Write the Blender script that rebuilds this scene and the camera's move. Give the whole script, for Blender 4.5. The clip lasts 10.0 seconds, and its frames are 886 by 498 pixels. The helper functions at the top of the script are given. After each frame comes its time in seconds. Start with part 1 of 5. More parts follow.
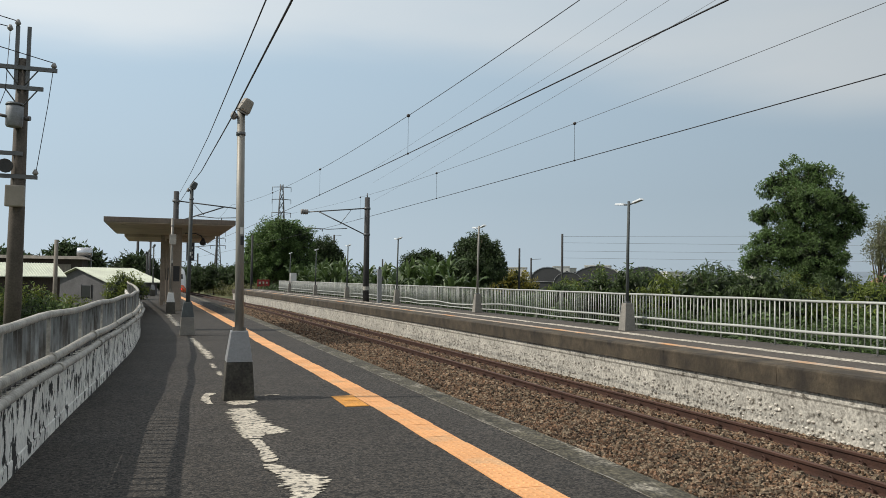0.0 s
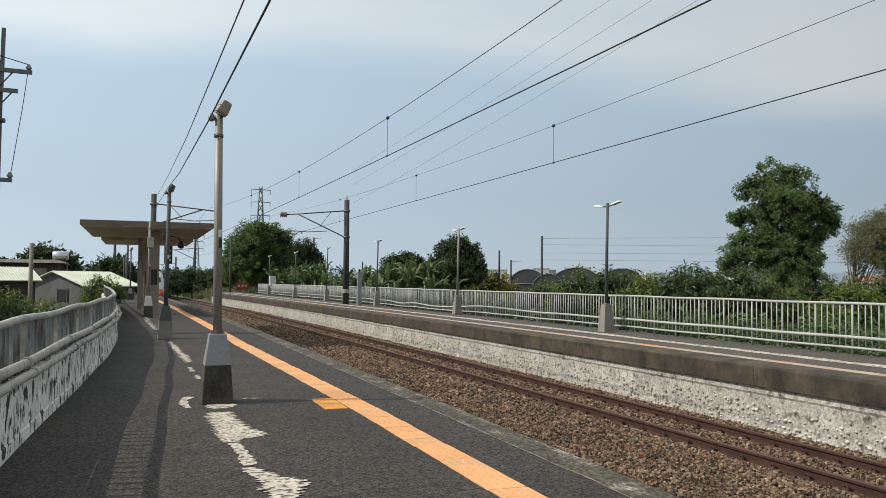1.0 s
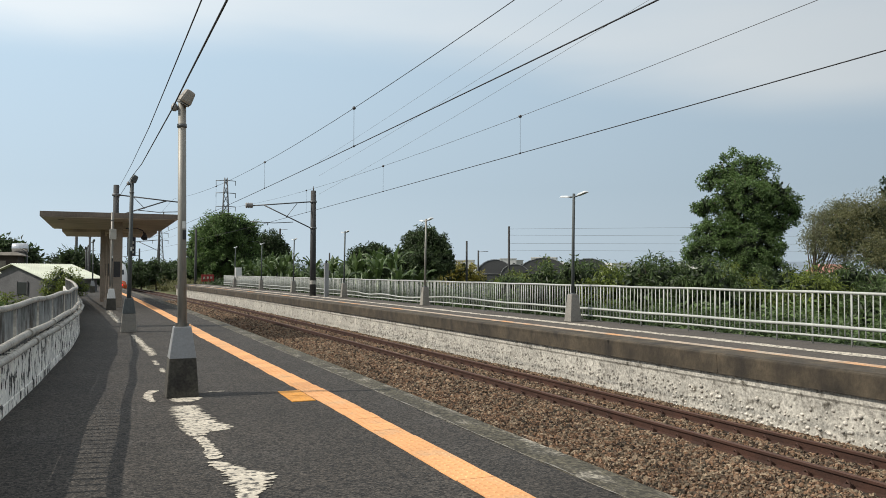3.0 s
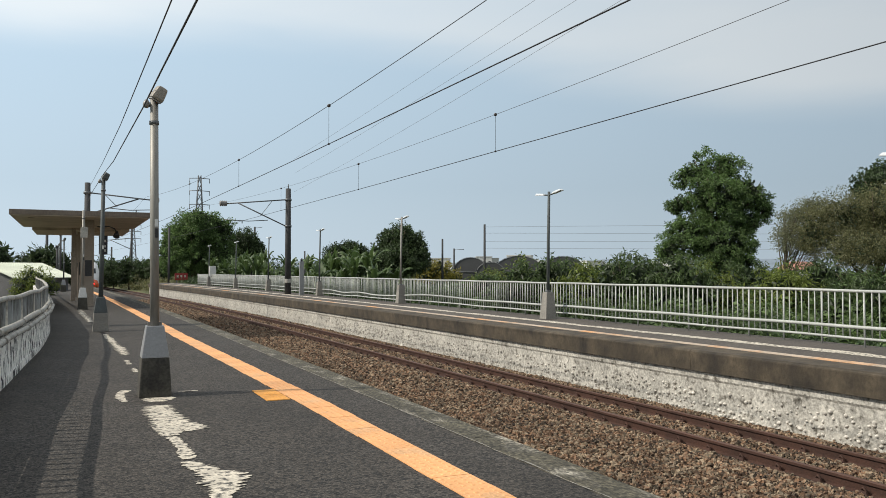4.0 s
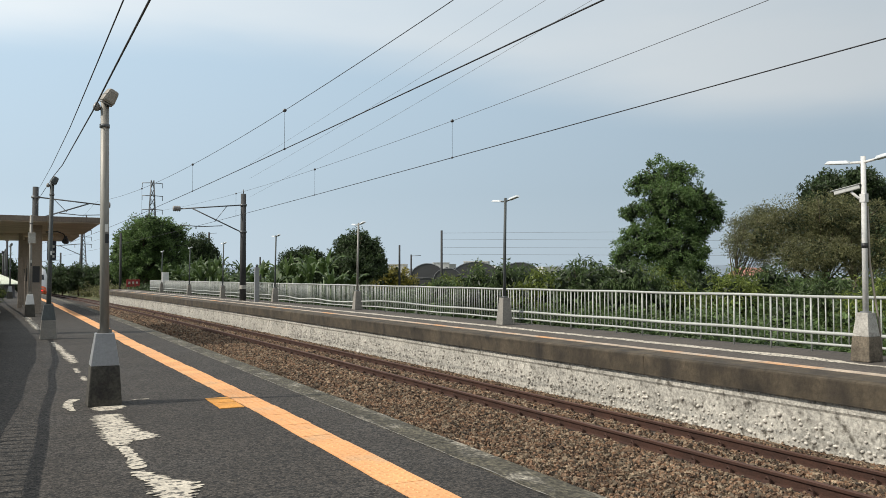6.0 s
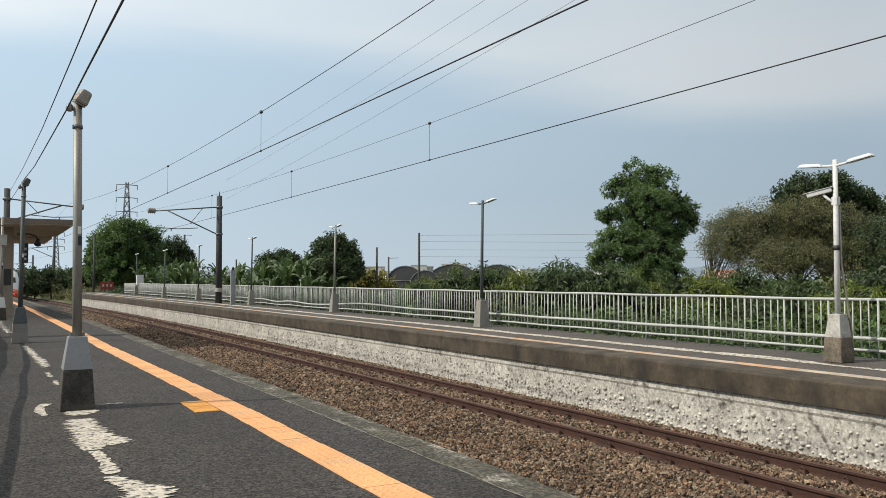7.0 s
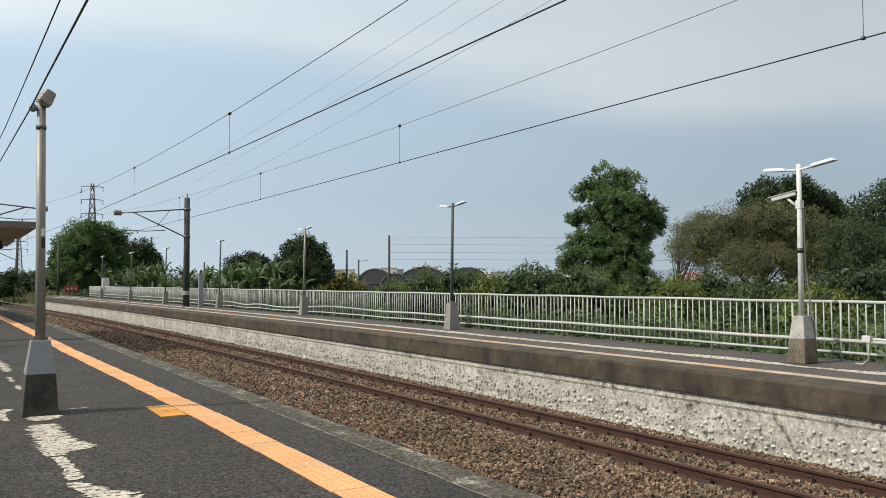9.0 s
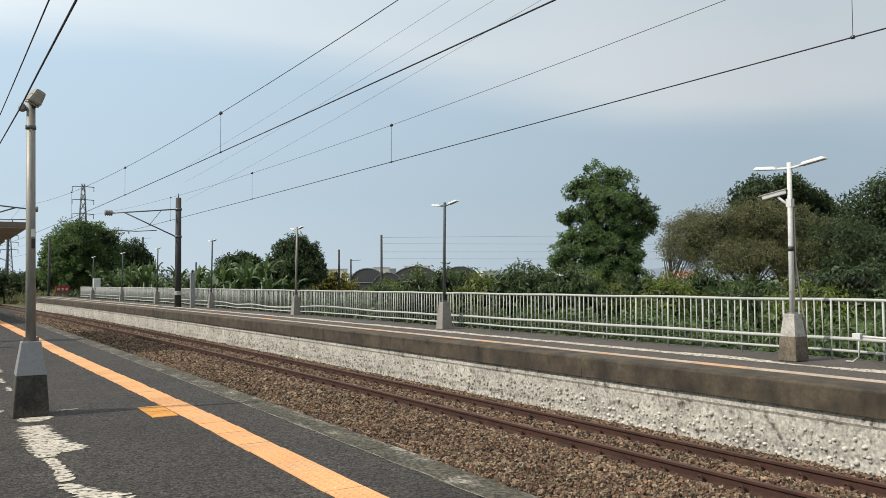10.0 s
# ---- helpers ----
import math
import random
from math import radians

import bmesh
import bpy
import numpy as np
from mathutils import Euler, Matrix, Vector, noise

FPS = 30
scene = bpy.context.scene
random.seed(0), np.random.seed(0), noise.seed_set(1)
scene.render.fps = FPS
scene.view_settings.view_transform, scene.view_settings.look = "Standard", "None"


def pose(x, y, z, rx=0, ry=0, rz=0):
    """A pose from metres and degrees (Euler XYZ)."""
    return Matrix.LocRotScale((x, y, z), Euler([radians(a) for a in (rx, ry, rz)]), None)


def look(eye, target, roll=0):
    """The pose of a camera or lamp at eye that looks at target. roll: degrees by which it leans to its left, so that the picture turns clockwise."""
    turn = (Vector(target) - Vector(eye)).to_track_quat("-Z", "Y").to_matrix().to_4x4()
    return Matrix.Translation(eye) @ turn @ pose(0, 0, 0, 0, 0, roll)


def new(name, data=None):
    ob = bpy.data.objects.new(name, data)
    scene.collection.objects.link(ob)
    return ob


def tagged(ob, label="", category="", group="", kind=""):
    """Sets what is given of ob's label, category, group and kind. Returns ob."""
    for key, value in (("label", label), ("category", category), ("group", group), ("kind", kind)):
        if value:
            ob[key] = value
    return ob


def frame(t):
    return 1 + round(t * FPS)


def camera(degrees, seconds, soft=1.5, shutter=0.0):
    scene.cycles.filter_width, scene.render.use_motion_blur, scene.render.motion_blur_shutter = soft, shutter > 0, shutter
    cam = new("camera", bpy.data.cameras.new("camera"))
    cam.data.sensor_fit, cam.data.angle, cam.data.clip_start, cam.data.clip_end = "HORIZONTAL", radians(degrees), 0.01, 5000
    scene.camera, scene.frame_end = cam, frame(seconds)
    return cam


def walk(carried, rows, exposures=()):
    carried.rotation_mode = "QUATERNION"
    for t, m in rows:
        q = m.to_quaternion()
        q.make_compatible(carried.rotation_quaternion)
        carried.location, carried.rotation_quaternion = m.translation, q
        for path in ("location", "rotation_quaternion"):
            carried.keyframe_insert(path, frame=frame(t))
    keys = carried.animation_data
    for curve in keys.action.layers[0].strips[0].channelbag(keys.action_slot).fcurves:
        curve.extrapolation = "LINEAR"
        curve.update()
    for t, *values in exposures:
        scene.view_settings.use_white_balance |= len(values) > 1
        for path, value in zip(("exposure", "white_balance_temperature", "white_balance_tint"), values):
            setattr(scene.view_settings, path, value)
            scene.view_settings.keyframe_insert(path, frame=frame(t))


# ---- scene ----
cam = camera(56.7, 10.0, 0.75)
EYE = 1.36
# seconds, x, y, z (from the eye's mean place), yaw, pitch, roll
ROWS = [
    (0.0, -0.0227, -0.0085, 0.0053, -18.984, 2.098, 0.685),
    (0.5, -0.019, -0.009, 0.0044, -19.701, 2.238, 0.596),
    (1.0, -0.0163, -0.0111, 0.0006, -20.372, 2.277, 0.447),
    (1.5, -0.0137, -0.0118, 0.0037, -20.95, 2.095, 0.372),
    (2.0, -0.011, -0.0075, 0.0009, -21.396, 1.978, 0.32),
    (2.5, -0.0116, -0.0044, 0.0029, -21.942, 1.799, 0.239),
    (4.0, -0.0024, 0.0001, 0.0016, -24.336, 1.506, 0.026),
    (4.5, 0.0, 0.0, 0.0, -25.182, 1.632, -0.029),
    (5.0, 0.0053, -0.0007, 0.0, -25.858, 1.843, -0.048),
    (5.5, 0.0047, -0.0049, -0.0002, -26.578, 1.913, -0.02),
    (7.0, 0.0118, -0.002, -0.0014, -28.894, 2.095, -0.078),
    (7.5, 0.0132, -0.0014, -0.0004, -29.678, 2.285, -0.102),
    (8.0, 0.0123, -0.0077, -0.0042, -30.21, 2.388, -0.014),
    (8.5, 0.0198, -0.0056, -0.0022, -30.62, 2.422, 0.006),
    (9.0, 0.0165, -0.0037, -0.0027, -30.971, 2.28, -0.131),
    (9.5, 0.0168, -0.0033, -0.0033, -31.353, 2.161, -0.296),
    (10.0, 0.0199, -0.0073, -0.0018, -31.504, 2.225, -0.334),
]


def eye_pose(x, y, z, yaw, pitch, roll):
    a, b = radians(yaw), radians(pitch)
    eye = Vector((x, y, EYE + z))
    ahead = Vector((-math.sin(a) * math.cos(b), math.cos(a) * math.cos(b), math.sin(b)))
    return look(eye, eye + ahead, roll)


walk(cam, [(r[0], eye_pose(*r[1:])) for r in ROWS], [(0.0, -0.34), (1.0, -0.26), (2.5, -0.16), (5.5, -0.14), (8.5, -0.14), (10.0, -0.10)])

# ---- light: hazy afternoon sun from beyond the left fence, pale clouded sky ----
SUN_EL, SUN_DIR = 41.0, Vector((-0.985, 0.17, 0.0)).normalized()
world = bpy.data.worlds.new("world")
scene.world = world
world.use_nodes = True
wn, wl = world.node_tree.nodes, world.node_tree.links
wn.clear()
sky = wn.new("ShaderNodeTexSky")
sky.sky_type = "NISHITA"
sky.sun_disc = False
sky.sun_elevation = radians(SUN_EL)
sky.sun_rotation = math.atan2(SUN_DIR.x, SUN_DIR.y)
sky.air_density, sky.dust_density, sky.ozone_density = 1.0, 3.0, 1.5
wout = wn.new("ShaderNodeOutputWorld")
bg_sky = wn.new("ShaderNodeBackground")
bg_sky.inputs[1].default_value = 0.075
wl.new(sky.outputs[0], bg_sky.inputs[0])
# haze and thin cloud sheets, by direction
coord = wn.new("ShaderNodeTexCoord")
sep = wn.new("ShaderNodeSeparateXYZ")
wl.new(coord.outputs["Generated"], sep.inputs[0])
haze = wn.new("ShaderNodeValToRGB")
for pos, col in ((0.0, (0.50, 0.60, 0.68, 1)), (0.10, (0.44, 0.55, 0.64, 1)), (0.30, (0.46, 0.60, 0.72, 1)), (1.0, (0.45, 0.6, 0.78, 1))):
    e = haze.color_ramp.elements.new(pos)
    e.color = col
haze.color_ramp.elements.remove(haze.color_ramp.elements[0])
haze.color_ramp.elements.remove(haze.color_ramp.elements[-1])
wl.new(sep.outputs[2], haze.inputs[0])
side = wn.new("ShaderNodeVectorMath")
side.operation = "DOT_PRODUCT"
side.inputs[1].default_value = (-0.80, 0.60, 0.0)
wl.new(coord.outputs["Generated"], side.inputs[0])
sunside = wn.new("ShaderNodeMapRange")
sunside.inputs[1].default_value, sunside.inputs[2].default_value = -0.3, 1.0
sunside.inputs[3].default_value, sunside.inputs[4].default_value = 0.82, 1.41
wl.new(side.outputs["Value"], sunside.inputs[0])
bright = wn.new("ShaderNodeVectorMath")
bright.operation = "SCALE"
wl.new(sunside.outputs[0], bright.inputs["Scale"])
cmap = wn.new("ShaderNodeMapping")
cmap.inputs["Scale"].default_value = (1.0, 1.0, 5.0)
cmap.inputs["Rotation"].default_value = (0.10, 0.06, 0.4)
wl.new(coord.outputs["Generated"], cmap.inputs[0])
cnoise = wn.new("ShaderNodeTexNoise")
cnoise.inputs["Scale"].default_value, cnoise.inputs["Detail"].default_value, cnoise.inputs["Roughness"].default_value = 1.3, 5.0, 0.45
wl.new(cmap.outputs[0], cnoise.inputs["Vector"])
cramp = wn.new("ShaderNodeMapRange")
cramp.inputs[1].default_value, cramp.inputs[2].default_value = 0.36, 0.60
wl.new(cnoise.outputs[0], cramp.inputs[0])
edge = wn.new("ShaderNodeVectorMath")
edge.operation = "DOT_PRODUCT"
edge.inputs[1].default_value = (-0.0171, -0.2423, 0.9701)
wl.new(coord.outputs["Generated"], edge.inputs[0])
wave = wn.new("ShaderNodeMath")
wave.operation = "MULTIPLY_ADD"
wave.inputs[1].default_value = 0.16
wl.new(cnoise.outputs[0], wave.inputs[0])
wl.new(edge.outputs["Value"], wave.inputs[2])
celev = wn.new("ShaderNodeMapRange")
celev.interpolation_type = "SMOOTHSTEP"
celev.inputs[1].default_value, celev.inputs[2].default_value = 0.07, 0.145
celev.inputs[3].default_value, celev.inputs[4].default_value = 0.0, 0.85
wl.new(wave.outputs[0], celev.inputs[0])
cmul = wn.new("ShaderNodeMath")
cmul.operation = "MULTIPLY"
cramp.inputs[3].default_value, cramp.inputs[4].default_value = 0.55, 1.0
wl.new(cramp.outputs[0], cmul.inputs[0])
wl.new(celev.outputs[0], cmul.inputs[1])
cloudmix = wn.new("ShaderNodeMix")
cloudmix.data_type = "RGBA"
cloudmix.inputs[7].default_value = (0.735, 0.78, 0.80, 1)
wl.new(cmul.outputs[0], cloudmix.inputs[0])
wl.new(haze.outputs[0], cloudmix.inputs[6])
wl.new(cloudmix.outputs[2], bright.inputs[0])
bg_haze = wn.new("ShaderNodeBackground")
bg_haze.inputs[1].default_value = 1.22
wl.new(bright.outputs[0], bg_haze.inputs[0])
wmix = wn.new("ShaderNodeMixShader")
wmix.inputs[0].default_value = 0.85
wl.new(bg_sky.outputs[0], wmix.inputs[1])
wl.new(bg_haze.outputs[0], wmix.inputs[2])
wl.new(wmix.outputs[0], wout.inputs[0])

sun_data = bpy.data.lights.new("sun", "SUN")
sun_data.energy, sun_data.angle, sun_data.color = 4.3, radians(0.5), (1.0, 0.93, 0.82)
sun = new("sun", sun_data)
sun_from = Vector((SUN_DIR.x * math.cos(radians(SUN_EL)), SUN_DIR.y * math.cos(radians(SUN_EL)), math.sin(radians(SUN_EL))))
sun.matrix_world = look(sun_from * 60, (0, 0, 0))


# ---- materials ----
def lin(r, g, b):
    """A linear colour from 0-255 values."""
    return tuple((v / 255 / 12.92 if v / 255 <= 0.04045 else ((v / 255 + 0.055) / 1.055) ** 2.4) for v in (r, g, b))


def material(name, base, rough=0.8, metal=0.0, spread=0.25, scale=6.0, fine=60.0, bump=0.0, second=None, second_at=(0.55, 0.7), second_scale=1.5,
             stretch=(1, 1, 1), piece=0.0, island=0.0, fine_spread=None, grain_at=(0.3, 0.7), translucent=0.0, coat=0.0, cells=None):
    """Base colour with two scales of variation, an optional second colour in patches, and fine relief."""
    m = bpy.data.materials.new(name)
    m.use_nodes = True
    n, l = m.node_tree.nodes, m.node_tree.links
    b = n["Principled BSDF"]
    b.inputs["Roughness"].default_value, b.inputs["Metallic"].default_value = rough, metal
    if coat:
        b.inputs["Coat Weight"].default_value = coat
    tc = n.new("ShaderNodeTexCoord")
    geo = n.new("ShaderNodeNewGeometry")
    mp = n.new("ShaderNodeMapping")
    mp.inputs["Scale"].default_value = stretch
    l.new(geo.outputs["Position"], mp.inputs[0])

    def noise_of(s, detail=4.0):
        t = n.new("ShaderNodeTexNoise")
        t.inputs["Scale"].default_value, t.inputs["Detail"].default_value, t.inputs["Roughness"].default_value = s, detail, 0.6
        l.new(mp.outputs[0], t.inputs["Vector"])
        return t

    def to_range(src, lo, hi, a=0.3, c=0.7):
        r = n.new("ShaderNodeMapRange")
        r.inputs[1].default_value, r.inputs[2].default_value, r.inputs[3].default_value, r.inputs[4].default_value = a, c, lo, hi
        l.new(src, r.inputs[0])
        return r.outputs[0]

    def times(x, y):
        t = n.new("ShaderNodeMath")
        t.operation = "MULTIPLY"
        l.new(x, t.inputs[0])
        l.new(y, t.inputs[1])
        return t.outputs[0]

    coarse, grain = noise_of(scale), noise_of(fine, 3.0)
    fs = spread if fine_spread is None else fine_spread
    value = times(to_range(coarse.outputs[0], 1 - spread, 1 + spread), to_range(grain.outputs[0], 1 - fs, 1 + fs, *grain_at))
    if cells:
        vor = n.new("ShaderNodeTexVoronoi")
        vor.inputs["Scale"].default_value = cells[0]
        l.new(mp.outputs[0], vor.inputs["Vector"])
        split = n.new("ShaderNodeSeparateColor")
        l.new(vor.outputs["Color"], split.inputs[0])
        value = times(value, to_range(split.outputs[0], 1 - cells[1], 1 + cells[1], 0.0, 1.0))
    if piece:
        info = n.new("ShaderNodeObjectInfo")
        value = times(value, to_range(info.outputs["Random"], 1 - piece, 1 + piece, 0.0, 1.0))
    if island:
        value = times(value, to_range(geo.outputs["Random Per Island"], 1 - island, 1 + island, 0.0, 1.0))
    col = n.new("ShaderNodeRGB")
    col.outputs[0].default_value = (*base, 1)
    colour = col.outputs[0]
    if second:
        mix = n.new("ShaderNodeMix")
        mix.data_type = "RGBA"
        patch = noise_of(second_scale, 8.0)
        l.new(to_range(patch.outputs[0], 0, 1, *second_at), mix.inputs[0])
        l.new(colour, mix.inputs[6])
        mix.inputs[7].default_value = (*second, 1)
        colour = mix.outputs[2]
    sc = n.new("ShaderNodeVectorMath")
    sc.operation = "SCALE"
    l.new(colour, sc.inputs[0])
    l.new(value, sc.inputs["Scale"])
    l.new(sc.outputs[0], b.inputs["Base Color"])
    if bump:
        bp = n.new("ShaderNodeBump")
        bp.inputs["Strength"].default_value, bp.inputs["Distance"].default_value = 1.0, bump
        l.new(grain.outputs[0], bp.inputs["Height"])
        l.new(bp.outputs[0], b.inputs["Normal"])
    if translucent:
        tr = n.new("ShaderNodeBsdfTranslucent")
        l.new(sc.outputs[0], tr.inputs[0])
        mx = n.new("ShaderNodeMixShader")
        mx.inputs[0].default_value = translucent
        l.new(b.outputs[0], mx.inputs[1])
        l.new(tr.outputs[0], mx.inputs[2])
        l.new(mx.outputs[0], n["Material Output"].inputs[0])
    return m


M_ASPHALT = material("asphalt", (0.0355, 0.0303, 0.0250), 0.9, spread=0.22, scale=0.8, fine=62, fine_spread=0.5, grain_at=(0.42, 0.58), bump=0.010, cells=(52, 0.97), second=(0.048, 0.043, 0.038), second_at=(0.5, 0.75), second_scale=0.9)
M_ASPHALTFAR = material("worn_far_asphalt", (0.075, 0.064, 0.054), 0.9, spread=0.25, scale=0.7, fine=30, cells=(40, 0.3))
M_EDGE = material("edge_concrete", (0.070, 0.062, 0.042), 0.9, spread=0.45, scale=3.5, fine=40, fine_spread=0.6, grain_at=(0.38, 0.64), cells=(60, 0.4), bump=0.01, second=(0.17, 0.155, 0.125), second_at=(0.52, 0.64), second_scale=4.5, stretch=(1, 0.5, 1))
M_CAP = material("weathered_concrete", (0.078, 0.061, 0.040), 0.9, spread=0.35, scale=1.6, fine=24, fine_spread=0.3, bump=0.008, second=(0.026, 0.021, 0.016), second_at=(0.38, 0.68), second_scale=3.0, stretch=(1, 0.8, 0.6))
M_TACTILE = material("tactile_orange", (0.70, 0.35, 0.145), 0.75, spread=0.13, scale=1.5, fine=50, bump=0.003, piece=0.08, second=(0.58, 0.34, 0.17), second_at=(0.52, 0.66), second_scale=2.2)
M_TACTILE_FAR = material("worn_orange_strip", (0.40, 0.325, 0.25), 0.8, spread=0.25, scale=2.0, fine=30, second=(0.56, 0.30, 0.14), second_at=(0.52, 0.60), second_scale=0.35)
M_WHITELINE = material("worn_white_paint", (0.52, 0.47, 0.385), 0.85, spread=0.25, scale=4, fine=50, bump=0.003, second=(0.07, 0.065, 0.058), second_at=(0.50, 0.60), second_scale=20)
M_WALLWHITE = material("peeling_whitewash", (0.80, 0.78, 0.73), 0.9, spread=0.2, scale=2.0, fine=30, bump=0.01, second=(0.03, 0.028, 0.026), second_at=(0.535, 0.56), second_scale=10.0, stretch=(1, 1, 0.55))
M_STONEWALL = material("whitewashed_mortar", (0.40, 0.38, 0.336), 0.9, spread=0.25, scale=1.2, fine=18, fine_spread=0.45, bump=0.012, second=(0.09, 0.08, 0.064), second_at=(0.54, 0.68), second_scale=6.0)
M_PEBBLE = material("whitewashed_pebble", (0.42, 0.395, 0.35), 0.8, spread=0.25, scale=5, fine=40, bump=0.005, piece=0.25, island=0.25)
M_BALLAST = material("ballast_stone", (0.132, 0.077, 0.045), 0.95, spread=0.25, scale=0.8, fine=30, bump=0.004, island=0.85, second=(0.185, 0.142, 0.096), second_at=(0.47, 0.56), second_scale=9.0)
# bed darker than the stones: the shade of their gaps is in the colour
M_BEDSHADED = material("ballast_bed", (0.036, 0.027, 0.020), 0.95, spread=0.3, scale=1.2, fine=24, fine_spread=0.9, bump=0.06)
M_RAIL = material("rusty_rail", (0.048, 0.020, 0.012), 0.8, 0.1, spread=0.3, scale=3, fine=40, bump=0.002)
M_RAILTOP = material("worn_rail_head", (0.085, 0.040, 0.026), 0.65, 0.2, spread=0.2, scale=2, fine=30)
M_SLEEPER = material("concrete_sleeper", (0.15, 0.115, 0.09), 0.9, spread=0.3, scale=3, fine=30, bump=0.005, piece=0.2)
M_FENCE = material("pale_green_paint", (0.39, 0.40, 0.375), 0.5, spread=0.12, scale=1.5, fine=25, second=(0.34, 0.36, 0.30), second_at=(0.60, 0.75), second_scale=3)
M_FENCEGREY = material("old_grey_fence_paint", (0.20, 0.213, 0.22), 0.6, spread=0.3, scale=2.5, fine=20, second=(0.06, 0.055, 0.05), second_at=(0.45, 0.6), second_scale=7, stretch=(1, 1, 0.25))
M_PIPE = material("grey_pipe", (0.36, 0.345, 0.31), 0.7, spread=0.25, scale=3, fine=30, bump=0.003, second=(0.17, 0.155, 0.13), second_scale=2.5)
M_POLE = material("galvanised_pole", (0.25, 0.24, 0.215), 0.55, 0.3, spread=0.15, scale=2, fine=30, second=(0.22, 0.19, 0.16), second_scale=2, stretch=(1, 1, 0.2))
M_POLEWHITE = material("white_pole", (0.60, 0.60, 0.58), 0.55, spread=0.1, scale=2, fine=25)
M_POLEDARK = material("dark_green_grey_pole", (0.065, 0.075, 0.076), 0.7, spread=0.2, scale=2, fine=30)
M_SLEEVE = material("grey_metal_sleeve", (0.27, 0.275, 0.28), 0.5, 0.35, spread=0.1, scale=2, fine=40)
M_PLINTH = material("mossy_concrete_plinth", (0.062, 0.058, 0.048), 0.95, spread=0.35, scale=3, fine=35, bump=0.008, second=(0.035, 0.033, 0.03), second_scale=4)
M_PLINTHPALE = material("pale_concrete_plinth", (0.225, 0.213, 0.19), 0.9, spread=0.2, scale=3, fine=35, bump=0.006, second=(0.20, 0.18, 0.15), second_scale=3)
M_PLINTHBROWN = material("brown_stained_plinth", (0.13, 0.108, 0.08), 0.95, spread=0.35, scale=4, fine=30, bump=0.008)
M_MASTCONC = material("dark_concrete_mast", (0.046, 0.046, 0.047), 0.85, spread=0.2, scale=2, fine=25)
M_CANOPY = material("buff_concrete", (0.50, 0.43, 0.36), 0.9, spread=0.15, scale=0.8, fine=20, second=(0.38, 0.325, 0.27), second_scale=0.7)
M_CANOPYEDGE = material("canopy_fascia", (0.19, 0.155, 0.125), 0.9, spread=0.2, scale=0.8, fine=20, stretch=(1, 1, 0.4))
M_COLUMN = material("buff_column", (0.30, 0.25, 0.20), 0.85, spread=0.2, scale=1.0, fine=20)
M_WIRE = material("dark_wire", (0.03, 0.03, 0.033), 0.6, 0.3, spread=0.1)
M_WIREMID = material("aged_messenger_wire", (0.085, 0.085, 0.09), 0.6, 0.3, spread=0.1)
M_WIRETHIN = material("weathered_wire", (0.16, 0.16, 0.165), 0.6, 0.3, spread=0.1)
M_INSUL = material("dark_insulator", (0.05, 0.045, 0.045), 0.3, spread=0.1)
M_INSULGREY = material("grey_insulator", (0.22, 0.21, 0.20), 0.4, spread=0.15)
M_STEEL = material("painted_steel_arm", (0.13, 0.135, 0.14), 0.5, 0.5, spread=0.15)
M_LAMPHEAD = material("lamp_head_grey", (0.27, 0.24, 0.20), 0.5, 0.3, spread=0.12, scale=4)
M_LAMPLIGHT = material("lamp_head_white", (0.55, 0.58, 0.60), 0.45, spread=0.08)
M_BLACK = material("black_plastic", (0.02, 0.02, 0.022), 0.5, spread=0.1)
M_GLASSDARK = material("dark_glass", (0.02, 0.024, 0.028), 0.08, spread=0.05)
M_GROUND = material("grassy_earth", (0.085, 0.095, 0.035), 0.95, spread=0.4, scale=0.5, fine=8, bump=0.05, second=(0.14, 0.11, 0.06), second_scale=0.25)


# ---- mesh helpers ----
def mesh_of(name, bm, mats):
    me = bpy.data.meshes.new(name)
    bm.normal_update()
    bm.to_mesh(me)
    bm.free()
    for m in mats if isinstance(mats, (list, tuple)) else [mats]:
        me.materials.append(m)
    return me


def part(name, bm, mats, parent=None, label=""):
    ob = new(name, mesh_of(name, bm, mats))
    if parent is not None:
        ob.parent = parent
    return tagged(ob, label)


def thing(name, at, label, category, group="", kind=""):
    ob = new(name)
    ob.matrix_basis = Matrix.Translation(at) if not isinstance(at, Matrix) else at
    return tagged(ob, label, category, group, kind)


def add_box(bm, lo, hi, bevel=0.0, taper=1.0, mat=0):
    """A box from corner lo to corner hi; taper shrinks the top about its middle."""
    (x0, y0, z0), (x1, y1, z1) = lo, hi
    cx, cy = (x0 + x1) / 2, (y0 + y1) / 2
    vs = []
    for z, s in ((z0, 1.0), (z1, taper)):
        for x, y in ((x0, y0), (x1, y0), (x1, y1), (x0, y1)):
            vs.append(bm.verts.new((cx + (x - cx) * s, cy + (y - cy) * s, z)))
    fs = [bm.faces.new([vs[i] for i in f]) for f in ((3, 2, 1, 0), (4, 5, 6, 7), (0, 1, 5, 4), (1, 2, 6, 5), (2, 3, 7, 6), (3, 0, 4, 7))]
    for f in fs:
        f.material_index = mat
    if bevel:
        edges = {e for f in fs for e in f.edges}
        out = bmesh.ops.bevel(bm, geom=list(edges), offset=bevel, segments=2, affect="EDGES", profile=0.6)
        for f in out["faces"]:
            f.material_index = mat
    return bm


